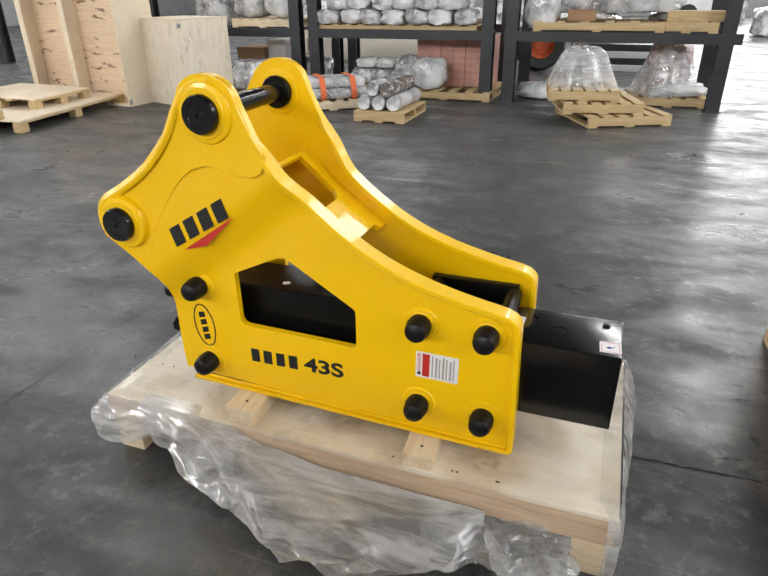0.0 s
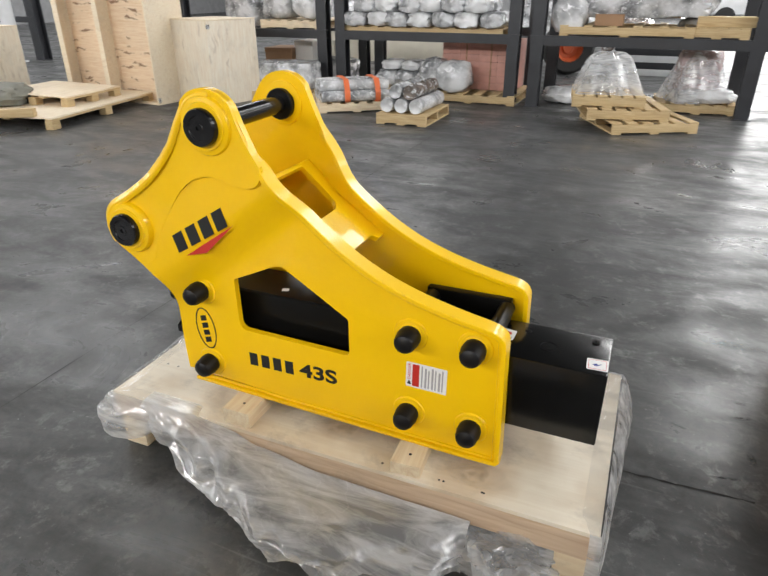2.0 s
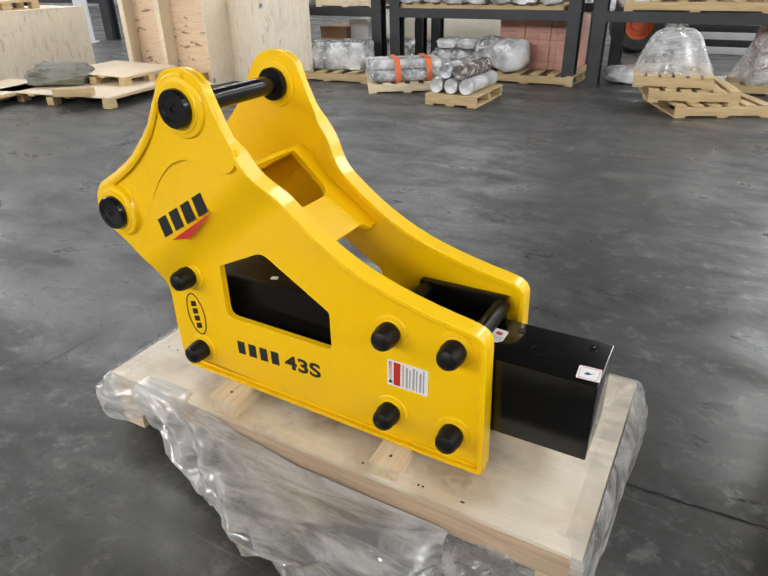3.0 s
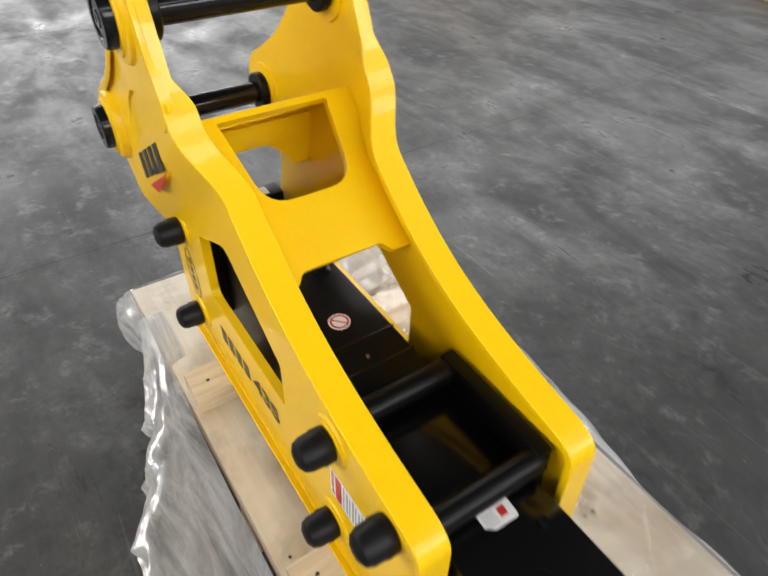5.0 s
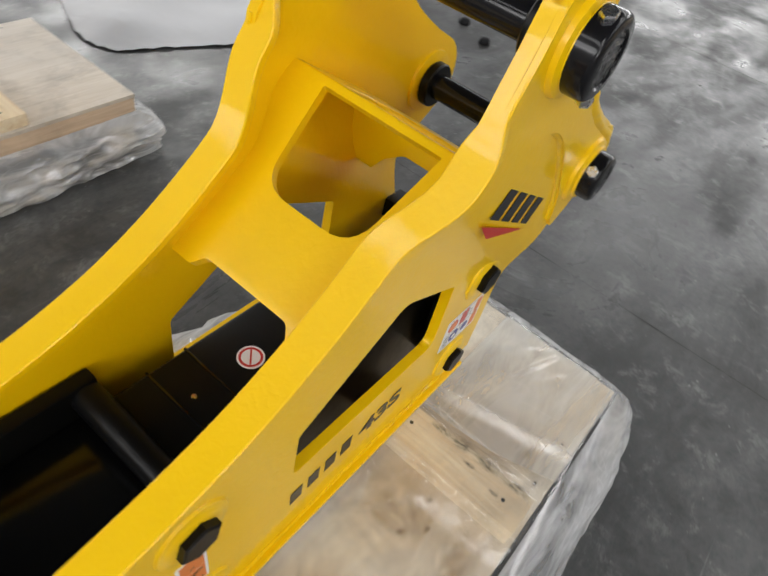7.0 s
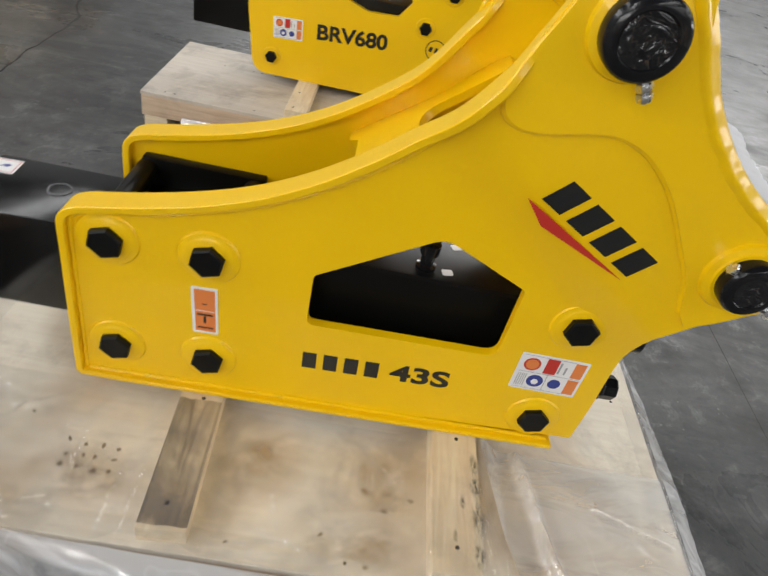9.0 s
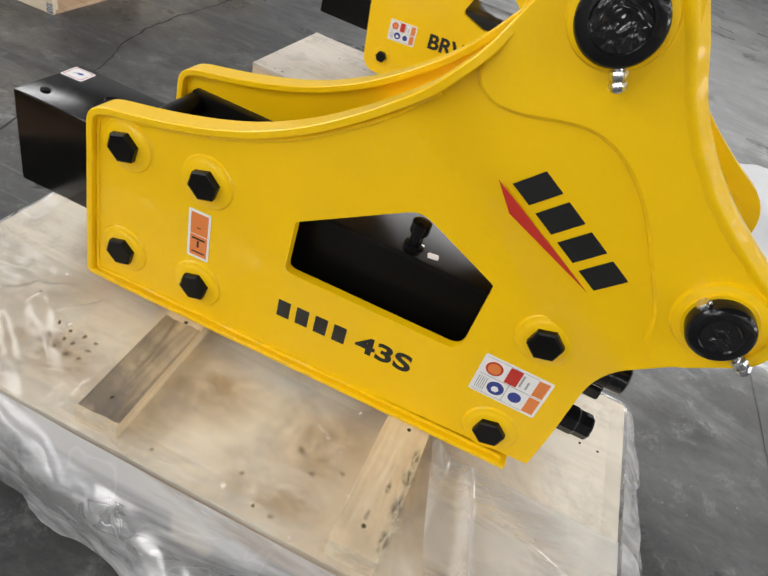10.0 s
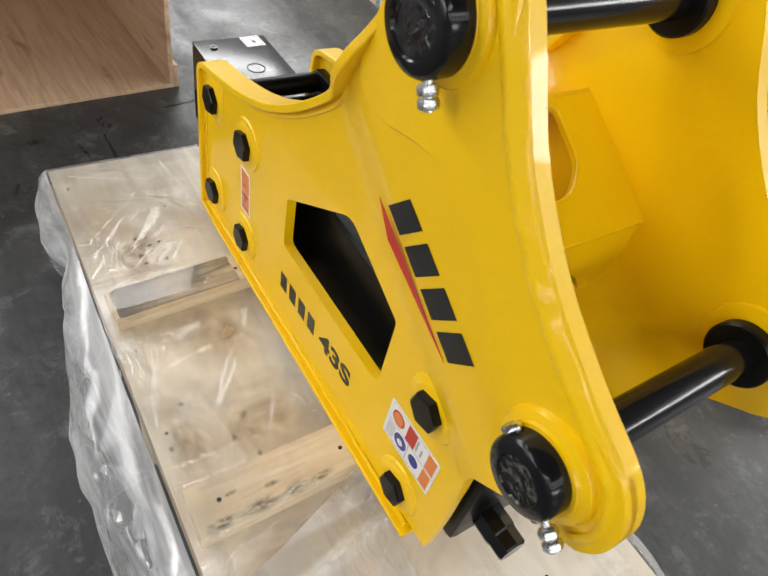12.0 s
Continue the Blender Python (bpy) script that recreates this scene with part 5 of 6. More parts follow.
def foam_sheet():
    loop = spline([(-0.45, -1.72), (-0.776, -1.59), (-1.20, -1.40), (-1.60, -1.25), (-1.79, -1.19), (-1.885, -1.08), (-1.97, -1.22), (-2.08, -1.38), (-1.93, -1.62), (-1.72, -1.85), (-1.76, -2.35), (-1.84, -2.90), (-1.25, -3.30), (-0.70, -2.60), (-0.40, -1.95), (-0.45, -1.72)], 4)[:-1]
    bm = bmesh.new()
    verts = [bm.verts.new((x, y, 0)) for x, y in loop]
    for a, b in zip(verts, verts[1:] + verts[:1]):
        bm.edges.new((a, b))
    bmesh.ops.triangle_fill(bm, edges=bm.edges[:], use_beauty=True)
    for axis, lo, hi in ((0, -2.1, -0.4), (1, -3.3, -1.0)):
        c = lo
        while c < hi:
            no = Vector((1, 0, 0)) if axis == 0 else Vector((0, 1, 0))
            bmesh.ops.bisect_plane(bm, geom=bm.verts[:] + bm.edges[:] + bm.faces[:], plane_co=no * c, plane_no=no)
            c += 0.07
    for v in bm.verts:
        n = noise.noise(Vector((v.co.x * 1.6, v.co.y * 1.6, 4))) + 0.5 * noise.noise(Vector((v.co.x * 5, v.co.y * 3, 1)))
        edge = min((Vector((v.co.x, v.co.y)) - Vector(p)).length for p in loop)
        v.co.z = 0.006 + min(1.0, edge / 0.3) * (0.06 + 0.07 * n)
        v.co.z = max(v.co.z, 0.004)
    return bm


tagged(part("foam_sheet", foam_sheet(), FOAM, None, "", 60), "white foam packing sheet lying rumpled on the floor", "foam sheet")


def loose_cap(x, y, turn):
    own = lathe([(0, 0), (0.030, 0.0), (0.032, 0.006), (0.030, 0.022), (0.024, 0.030), (0.014, 0.034), (0, 0.034)], None, 20)
    ob = tagged(part("rubber_cap", own, RUBBER), "loose black rubber bolt cap on the floor", "cap", "loose caps on the floor")
    ob.matrix_basis = pose(x, y, 0.001, 0, 0, turn)
    return ob


for x, y in ((-0.385, -0.693), (-2.126, -0.897), (-2.232, -1.105), (-2.55, -1.712), (-2.294, -2.415)):
    loose_cap(x, y, 0)


# Joints and cracks of the floor.
def floor_line(name, pts, wide, label, wander=0.0, seed=0):
    """A dark joint or crack, a few millimetres proud of nothing: a thin strip laid in the floor's face."""
    line = spline(pts, 10) if len(pts) > 2 else [tuple(Vector(pts[0]).lerp(Vector(pts[1]), k / 120)) for k in range(121)]
    bm = bmesh.new()
    rows = []
    for i, p in enumerate(line):
        p = Vector(p)
        way = (Vector(line[min(i + 1, len(line) - 1)]) - Vector(line[max(i - 1, 0)])).normalized()
        side = Vector((-way.y, way.x))
        n = noise.noise(Vector((p.x * 9, p.y * 9, seed))) + 0.6 * noise.noise(Vector((p.x * 30, p.y * 30, seed)))
        w = wide * (0.35 + 0.9 * abs(noise.noise(Vector((p.x * 14, p.y * 14, seed + 5)))) * 1.8)
        q = p + side * wander * n
        rows.append((bm.verts.new((*(q - side * w / 2), 0.0012)), bm.verts.new((*(q + side * w / 2), 0.0012))))
    for a, b in zip(rows, rows[1:]):
        bm.faces.new((a[0], b[0], b[1], a[1]))
    return structure(name, bm, CRACK, label, "floor")


CRACK = paint("crack_dirt", (0.022, 0.021, 0.020), 0.8, 0.3, 0.001)
floor_line("floor_joint", [(-0.845, -9.0), (-0.845, 12.0)], 0.004, "dark sawn joint in the concrete floor", 0.004, 1)
floor_line("floor_joint", [(-3.39, -9.0), (-3.39, 12.0)], 0.004, "dark sawn joint in the concrete floor", 0.004, 2)
floor_line("floor_crack", [(1.22, 0.375), (1.361, 0.394), (1.49, 0.405), (1.715, 0.41)], 0.010, "irregular dark crack in the concrete floor", 0.010, 4)
floor_line("floor_crack", [(1.826, 0.17), (1.85, 0.0), (1.844, -0.13), (1.93, -0.60), (2.01, -0.94), (2.13, -1.27), (2.185, -1.64), (2.20, -2.26), (2.32, -2.6), (2.36, -3.4)], 0.013, "irregular dark crack in the concrete floor", 0.012, 3)


SMEAR = soiling("pale_blue_smear", (0.26, 0.34, 0.345), 0.6, 3.5)
SCUFF = soiling("dark_oil_spot", (0.015, 0.015, 0.016), 0.85, 2.5)
floor = bpy.data.objects["floor"]
for x, y, rx, ry, turn in ((1.70, 1.40, 0.16, 0.045, 4), (1.88, 1.39, 0.12, 0.040, -6)):
    stain(floor, "paint_smear", SMEAR, x, y, 0.0006, rx, ry, turn)
for x, y, rx, ry, turn in ((1.717, 0.848, 0.05, 0.016, 15), (1.503, 0.714, 0.045, 0.014, -20), (1.717, 0.943, 0.03, 0.012, 0), (1.727, 0.62, 0.02, 0.05, 10), (1.64, 0.49, 0.07, 0.012, 12)):
    stain(floor, "oil_spot", SCUFF, x, y, 0.0006, rx, ry, turn)


# ---- racks ----
def hall(p):
    """A place on the hall's layout plan, in metres of the hall."""
    return (0.969 * p[0] + 0.06, 0.962 * p[1] + 0.02, *p[2:])


def i_post(x, y, high=2.3, wide=0.15):
    x, y = hall((x, y))
    own = thing("rack_post", "dark steel H-section rack post standing on the floor", "rack post", (x, y, 0), group="rack posts")
    for s in (-1, 1):
        part("flange", boxed((-wide / 2, s * wide / 2 - 0.006, 0.012), (wide / 2, s * wide / 2 + 0.006, high)), RACK, own)
    part("web", boxed((-0.005, -wide / 2 + 0.006, 0.012), (0.005, wide / 2 - 0.006, high)), RACK, own)
    part("base_plate", boxed((-0.10, -0.10, 0), (0.10, 0.10, 0.012)), RACK, own)
    return own


first = i_post(2.22, 7.30)
for x, y in ((2.22, 8.72), (-0.29, 7.30), (-0.29, 8.72), (-0.60, 7.30), (-0.60, 8.72), (-3.12, 7.30), (-3.12, 8.72), (-3.42, 7.30), (-3.42, 8.72), (-5.95, 7.30), (-5.95, 8.72)):
    copy_thing(first, pose(*hall((x, y, 0))))


def rack_beam(x0, x1, y):
    (x0, y), (x1, _) = hall((x0, y)), hall((x1, y))
    own = thing("rack_beam", "dark steel channel beam between two rack posts", "rack beam", ((x0 + x1) / 2, y, 0.748), group="rack beams")
    h = (x1 - x0) / 2
    part("web", boxed((-h, -0.005, 0), (h, 0.005, 0.115)), RACK, own)
    part("flange", boxed((-h, 0.005, 0), (h, 0.065, 0.010)), RACK, own)
    part("flange", boxed((-h, 0.005, 0.105), (h, 0.065, 0.115)), RACK, own)
    return own


for x0, x1 in ((-0.38, 2.38), (-3.19, -0.52), (-6.02, -3.34)):
    for y in (7.215, 8.80):
        rack_beam(x0, x1, y)


# ---- pallets of goods ----
def wood_pallet(label, at, turn, size=(1.1, 0.9), tilt=0.0, wood=None, group="wooden pallets"):
    """A two-way pallet: stringers with boards above and below."""
    lx, ly = size
    wood = wood or PALLET_WOOD
    own = thing("wooden_pallet", label, "pallet", hall(at), (tilt, 0, turn), group)
    for k in range(3):
        y = -ly / 2 + (ly - 0.045) * k / 2
        part("stringer", boxed((-lx / 2, y, 0.018), (lx / 2, y + 0.045, 0.102), 0.003), wood, own)
    for k in range(6):
        x = -lx / 2 + (lx - 0.10) * k / 5
        part("deck_board", boxed((x, -ly / 2, 0.102), (x + 0.10, ly / 2, 0.120), 0.002), wood, own)
    for x in (-lx / 2, -0.05, lx / 2 - 0.10):
        part("foot_board", boxed((x, -ly / 2, 0.0), (x + 0.10, ly / 2, 0.018), 0.002), wood, own)
    return own


def wrap_mat(name, pale, dark, scale):
    mat, nodes, links, b = shader(name)
    vec = coords(nodes, links)
    n = noise_tex(nodes, links, vec, scale, 6.0, 0.65, 0.8)
    big = noise_tex(nodes, links, vec, scale * 0.22, 3.0)
    # Dark and pale patches carry the film's reflections in the base colour.
    col = mixed(nodes, links, ramp(nodes, links, big, [(0.38, 0.0), (0.62, 1.0)]), dark, pale)
    # white flecks painted as highlights on the creased wrapping
    col = mixed(nodes, links, ramp(nodes, links, n, [(0.54, 0.0), (0.62, 0.85)]), col, (0.78, 0.79, 0.81))
    links.new(col, b.inputs["Base Color"])
    b.inputs["Roughness"].default_value = 0.16
    b.inputs["Coat Weight"].default_value = 0.5
    bump(nodes, links, b, n, 0.9, 0.02)
    return mat


WRAPPED = wrap_mat("wrapped_castings", (0.66, 0.67, 0.685), (0.17, 0.175, 0.18), 18.0)
WRAPPED_PALE = wrap_mat("wrapped_pale_goods", (0.80, 0.81, 0.82), (0.36, 0.365, 0.37), 13.0)
WRAPPED_PINK = wrap_mat("wrapped_pink_goods", (0.60, 0.46, 0.46), (0.30, 0.24, 0.24), 9.0)
WRAPPED_BROWN = wrap_mat("wrapped_brown_part", (0.22, 0.18, 0.15), (0.09, 0.075, 0.065), 20.0)
STRAP = paint("orange_strap", (0.72, 0.16, 0.05), 0.5, 0.15, 0.001)
CARDBOARD = paint("brown_cardboard", (0.34, 0.20, 0.11), 0.75, 0.15, 0.001)
CREAM = paint("cream_panel", (0.62, 0.58, 0.48), 0.55, 0.1, 0.001)
TYRE = paint("tyre_rubber", (0.02, 0.02, 0.02), 0.75, 0.3, 0.002)
HUB = paint("orange_hub_paint", (0.55, 0.12, 0.04), 0.5, 0.2, 0.001)
PALE_STEEL = paint("pale_machine_paint", (0.62, 0.63, 0.64), 0.45, 0.12, 0.001)
TARP = paint("grey_tarpaulin", (0.20, 0.20, 0.17), 0.7, 0.3, 0.004)


def lump(size, seed, square=0.5, rough=0.16, sub=3):
    """A bundle pulled tight in film: between a box and a ball, with hollows and creases."""
    bm = bmesh.new()
    bmesh.ops.create_icosphere(bm, subdivisions=sub, radius=1.0)
    for v in bm.verts:
        c = v.co.copy()
        top = max(abs(c.x), abs(c.y), abs(c.z))
        c = c.lerp(c / top, square)
        n = noise.noise(c * 1.7 + Vector((seed, 1, 2))) * rough + noise.noise(c * 4.5 + Vector((seed, 5, 0))) * rough * 0.5
        c *= 1 + n
        v.co = Vector((c.x * size[0], c.y * size[1], max(c.z, -0.93) * size[2]))
    low = min(v.co.z for v in bm.verts)
    bmesh.ops.translate(bm, verts=bm.verts, vec=(0, 0, -low))
    return bm


def wrapped(label, at, half, seed, material=None, square=0.5, turn=0, rough=0.16, name="wrapped_parcel", group=""):
    ob = tagged(part(name, lump(half, seed, square, rough, 4 if max(half) > 0.3 else 3), material or WRAPPED, None, "", 50), label, "wrapped goods", group)
    ob.matrix_basis = pose(*hall(at), 0, 0, turn)
    return ob


SHELF = 0.864
# wrapped castings, two tiers on the middle shelf
wood_pallet("wooden pallet under wrapped castings on the rack", (-1.35, 7.80, SHELF - 0.06), 0, (1.15, 1.0))
wood_pallet("wooden pallet under wrapped castings on the rack", (-2.50, 7.80, SHELF - 0.06), 0, (1.1, 1.0))
rng = random.Random(4)
for tier, (count, z, x0) in enumerate(((7, SHELF + 0.06, -2.90), (6, SHELF + 0.235, -2.74))):
    for k in range(count):
        for row in (0, 1):
            wrapped("steel casting wrapped in silver-grey film on the rack", (x0 + 0.325 * k + rng.uniform(-0.02, 0.02), 7.42 + 0.42 * row + rng.uniform(-0.03, 0.03), z + (0.01 if row else 0)), (0.165, 0.19, 0.098), 10 + 7 * k + 3 * tier + row, (WRAPPED, WRAPPED_PALE)[(k + row) % 2], 0.62, rng.uniform(-8, 8), 0.2, "wrapped_casting", "wrapped castings")

# first shelf: a long wrapped bundle, a crate and pallets
wood_pallet("wooden pallet on the rack under a long wrapped bundle", (0.75, 7.75, SHELF), 0, (1.5, 1.0))
wrapped("long grey bundle wrapped in film on the rack", (0.85, 7.80, SHELF + 0.20), (0.85, 0.40, 0.22), 3, WRAPPED, 0.7, 2, 0.10)
wrapped("white wrapped sack hanging by the rack post", (0.06, 7.45, SHELF - 0.0), (0.22, 0.2, 0.24), 8, WRAPPED_PALE, 0.3)
card = thing("cardboard_box", "brown cardboard box on the rack pallet", "box", hall((0.55, 7.35, SHELF + 0.12)))
part("carton", boxed((-0.16, -0.1, 0), (0.16, 0.1, 0.12), 0.006), CARDBOARD, card)
part("flap", boxed((-0.16, -0.105, 0.119), (0.16, 0.02, 0.124)), CARDBOARD, card)
wood_pallet("small wooden pallet with a timber block on the rack", (1.78, 7.50, SHELF), -4, (0.66, 0.5))
block = thing("timber_block", "pale yellow timber block on the rack", "timber", hall((1.85, 7.48, SHELF + 0.12)))
part("beam", boxed((-0.30, -0.12, 0), (0.30, 0.12, 0.11), 0.006), PALLET_WOOD, block)
wrapped("white wrapped bundle between the rack posts", (1.50, 8.1, SHELF), (0.16, 0.2, 0.10), 31, WRAPPED_PALE)

# third shelf
wood_pallet("dark wooden pallet with wrapped goods on the rack", (-3.95, 7.75, SHELF), 0, (1.0, 1.0), wood=PINE)
wrapped("grey goods wrapped in film on the rack pallet", (-4.25, 7.6, SHELF + 0.12), (0.26, 0.3, 0.20), 41, WRAPPED)
wrapped("pale goods wrapped in film on the rack pallet", (-3.72, 7.55, SHELF + 0.12), (0.27, 0.28, 0.22), 43, WRAPPED_PALE, 0.3)
wrapped("grey goods wrapped in film on the rack pallet", (-4.9, 7.6, SHELF), (0.30, 0.3, 0.25), 45, WRAPPED)

# on the floor in the middle bay: printed cartons and wrapped parts
wood_pallet("wooden pallet under printed cartons", (-1.15, 7.72, 0), 0, (1.25, 1.1))


def carton_stack():
    own = thing("carton_stack", "block of red printed cartons wrapped in film on a pallet", "boxes", hall((-1.15, 7.95, 0.12)))
    for k in range(7):
        for i in range(4):
            x = -0.51 + 0.257 * i
            part("carton", boxed((x, -0.32 + 0.004 * ((i * 3 + k) % 3), 0.091 * k), (x + 0.2555, 0.32, 0.091 * k + 0.0895), 0.004), CARTON_RED, own)
    part("edge_strap", boxed((-0.175, -0.324, 0.0), (-0.160, 0.324, 0.640)), CARDBOARD, own)
    part("edge_strap", boxed((0.168, -0.324, 0.0), (0.183, 0.324, 0.640)), CARDBOARD, own)
    return own


carton_stack()
wrapped("round casting wrapped in silver film on a pallet", (-1.38, 7.28, 0.12), (0.24, 0.22, 0.21), 51, WRAPPED_PALE, 0.25)
wrapped("casting wrapped in silver film on a pallet", (-1.72, 7.45, 0.12), (0.20, 0.22, 0.22), 53, WRAPPED, 0.3)
wood_pallet("wooden pallet under wrapped castings", (-2.25, 7.9, 0), 0, (0.95, 0.9), wood=PINE)
for k in range(3):
    wrapped("flat casting wrapped in grey film on a pallet", (-2.52 + 0.30 * k, 7.7, 0.12), (0.16, 0.22, 0.11), 60 + k, WRAPPED, 0.6)
    wrapped("flat casting wrapped in grey film on a pallet", (-2.46 + 0.30 * k, 7.75, 0.33), (0.15, 0.2, 0.07), 70 + k, WRAPPED_PALE, 0.6)


def roll(label, a, b, r, material, seed, name="wrapped_cylinder", group="wrapped cylinders"):
    """A steel cylinder wrapped in film, lying from a to b (x, y, z of its axis)."""
    a, b = Vector(hall(a)), Vector(hall(b))
    long = (b - a).length
    bm = bmesh.new()
    steps, rings = 20, 16
    grid = []
    for i in range(rings + 1):
        u = i / rings
        end = 0.90 if i in (0, rings) else 1.0
        row = []
        for k in range(steps):
            t = 2 * math.pi * k / steps
            n = 1 + 0.05 * noise.noise(Vector((math.cos(t) * 2, math.sin(t) * 2, u * 7 + seed))) + 0.03 * math.sin(u * 60 + seed)
            row.append(bm.verts.new((r * end * n * math.cos(t), r * end * n * math.sin(t), u * long)))
        grid.append(row)
    for p, q in zip(grid, grid[1:]):
        for k in range(steps):
            bm.faces.new((p[k], p[(k + 1) % steps], q[(k + 1) % steps], q[k]))
    for row, inner in ((grid[0], 0.006), (grid[-1], long - 0.006)):
        ring = [bm.verts.new((v.co.x * 0.35, v.co.y * 0.35, inner)) for v in row]
        for k in range(steps):
            bm.faces.new((row[k], row[(k + 1) % steps], ring[(k + 1) % steps], ring[k]))
        bm.faces.new(ring)
    ob = tagged(part(name, bm, material, None, "", 50), label, "cylinder", group)
    ob.matrix_basis = Matrix.Translation(a) @ (b - a).to_track_quat("Z", "Y").to_matrix().to_4x4()
    return ob


# wrapped cylinders on their own pallet
wood_pallet("low wooden pallet under wrapped cylinders", (-1.46, 5.86, 0), 0, (0.60, 0.86))
for k, x in enumerate((-1.655, -1.475, -1.295)):
    roll("steel cylinder wrapped in silver-grey film on a pallet", (x, 5.45, 0.204), (x + 0.02, 6.26, 0.204), 0.083, WRAPPED_PALE, k)
roll("steel cylinder wrapped in silver-grey film on a pallet", (-1.565, 5.50, 0.348), (-1.55, 6.28, 0.348), 0.083, WRAPPED, 5)
roll("brown steel cylinder wrapped in thin film on a pallet", (-1.385, 5.48, 0.348), (-1.36, 6.26, 0.348), 0.083, WRAPPED_BROWN, 6)

# a bundle of bars with orange straps
wood_pallet("wooden pallet under a strapped bundle of bars", (-2.45, 6.25, 0), 32, (0.95, 0.62), wood=PINE)
ux, uy = math.cos(radians(38)), math.sin(radians(38))
for layer in range(2):
    for k in range(4 - layer % 2):
        off = -0.22 + 0.145 * k + 0.07 * (layer % 2)
        cx, cy, cz = -2.47 - uy * off, 6.22 + ux * off, 0.190 + 0.118 * layer
        roll("grey steel bar in film, strapped in a bundle", (cx - ux * 0.45, cy - uy * 0.45, cz), (cx + ux * 0.45, cy + uy * 0.45, cz), 0.067, (WRAPPED, WRAPPED_PALE)[(k + layer) % 2], 20 + k + 5 * layer, "wrapped_bar", "strapped bars")


def strap_loop(d):
    bm = bmesh.new()
    loop = rounded([(-0.31, 0.122), (0.31, 0.122), (0.31, 0.24), (0.22, 0.385), (-0.22, 0.385), (-0.31, 0.24)], 0.06, 5)
    rows = []
    for o, z in loop:
        rows.append([bm.verts.new((*hall((-2.47 - uy * o * s + ux * (d + w), 6.22 + ux * o * s + uy * (d + w))), 0.25 + (z - 0.25) * s)) for w, s in ((-0.035, 1.0), (0.035, 1.0), (0.035, 1.02), (-0.035, 1.02))])
    for a, b in zip(rows, rows[1:] + rows[:1]):
        for k in range(4):
            bm.faces.new((a[k], b[k], b[(k + 1) % 4], a[(k + 1) % 4]))
    return tagged(part("orange_strap", bm, STRAP), "orange lashing strap round the bundle of bars", "strap", "orange straps")


strap_loop(-0.12)
strap_loop(0.28)

# goods on the floor of the third bay
wood_pallet("pale wooden pallet under a wrapped machine part", (-3.75, 6.75, 0), 4, (1.25, 0.9))
wrapped("long machine part wrapped in clear film on a pallet", (-3.80, 6.75, 0.12), (0.48, 0.28, 0.19), 81, WRAPPED, 0.8, 8, 0.07)
wrapped("grey wrapped bundle on the floor", (-3.45, 7.7, 0.0), (0.34, 0.3, 0.24), 83, WRAPPED, 0.5)
for at, size, mat, label in (((-4.45, 7.9, 0), (0.24, 0.24, 0.56), CARDBOARD, "brown cardboard box standing on the floor"), ((-4.05, 8.0, 0), (0.16, 0.22, 0.66), DECAL, "white box standing under the rack"), ((-3.55, 8.3, 0.0), (0.12, 0.20, 0.66), CREAM, "pale yellow box standing under the rack")):
    own = thing("tall_box", label, "box", hall(at))
    part("carton", boxed((-size[0], -size[1], 0), (size[0], size[1], size[2]), 0.01), mat, own)
    part("lid", boxed((-size[0] - 0.004, -size[1] - 0.004, size[2] - 0.06), (size[0] + 0.004, size[1] + 0.004, size[2] + 0.004), 0.006), mat, own)

# pallets in the first bay
for at, turn, size in (((1.06, 6.48, 0), 26, (0.92, 1.0)), ((0.86, 6.46, 0.121), 15, (0.84, 0.95)), ((0.70, 6.44, 0.242), 8, (0.74, 0.86))):
    wood_pallet("pale new wooden pallet in a crooked stack", at, turn, size, group="stacked pallets")


def draped(half, high, seed, top=0.55):
    """A film hood: it hangs in folds from a blunt top and flares to its hem."""
    bm = bmesh.new()
    steps, rings = 96, 22
    grid = []
    for i in range(rings + 1):
        v = i / rings
        row = []
        for k in range(steps):
            t = 2 * math.pi * k / steps
            c, d = math.cos(t), math.sin(t)
            square = 1 / max(abs(c), abs(d)) ** 0.6
            spread = (top * min(1.0, v / 0.25) ** 0.5 + (1 - top) * max(0.0, v - 0.15) / 0.85) * square
            n = noise.noise(Vector((c * 2.2, d * 2.2, seed + v))) * 0.16 + (0.5 - abs(noise.noise(Vector((c * 4.5, d * 4.5, seed + 5 + v * 0.6))))) * 0.16 * v
            z = high * (1 - max(0.0, v - 0.12) / 0.88) * (1 + 0.10 * noise.noise(Vector((c * 2, d * 2, seed + 9))) * (1 - v))
            row.append(bm.verts.new((half[0] * c * spread * (1 + n), half[1] * d * spread * (1 + n), max(z, 0.002))))
        grid.append(row)
    for a, b in zip(grid[1:], grid[2:]):
        for k in range(steps):
            bm.faces.new((a[k], a[(k + 1) % steps], b[(k + 1) % steps], b[k]))
    bm.faces.new(grid[1][::-1])
    bmesh.ops.delete(bm, geom=grid[0], context="VERTS")
    return bm


def hood(label, at, half, high, seed, material):
    ob = tagged(part("plastic_hood", draped(half, high, seed), material, None, "", 50), label, "plastic film", "plastic hoods")
    ob.matrix_basis = pose(*hall(at), 0, 0, 12 * seed)
    return ob


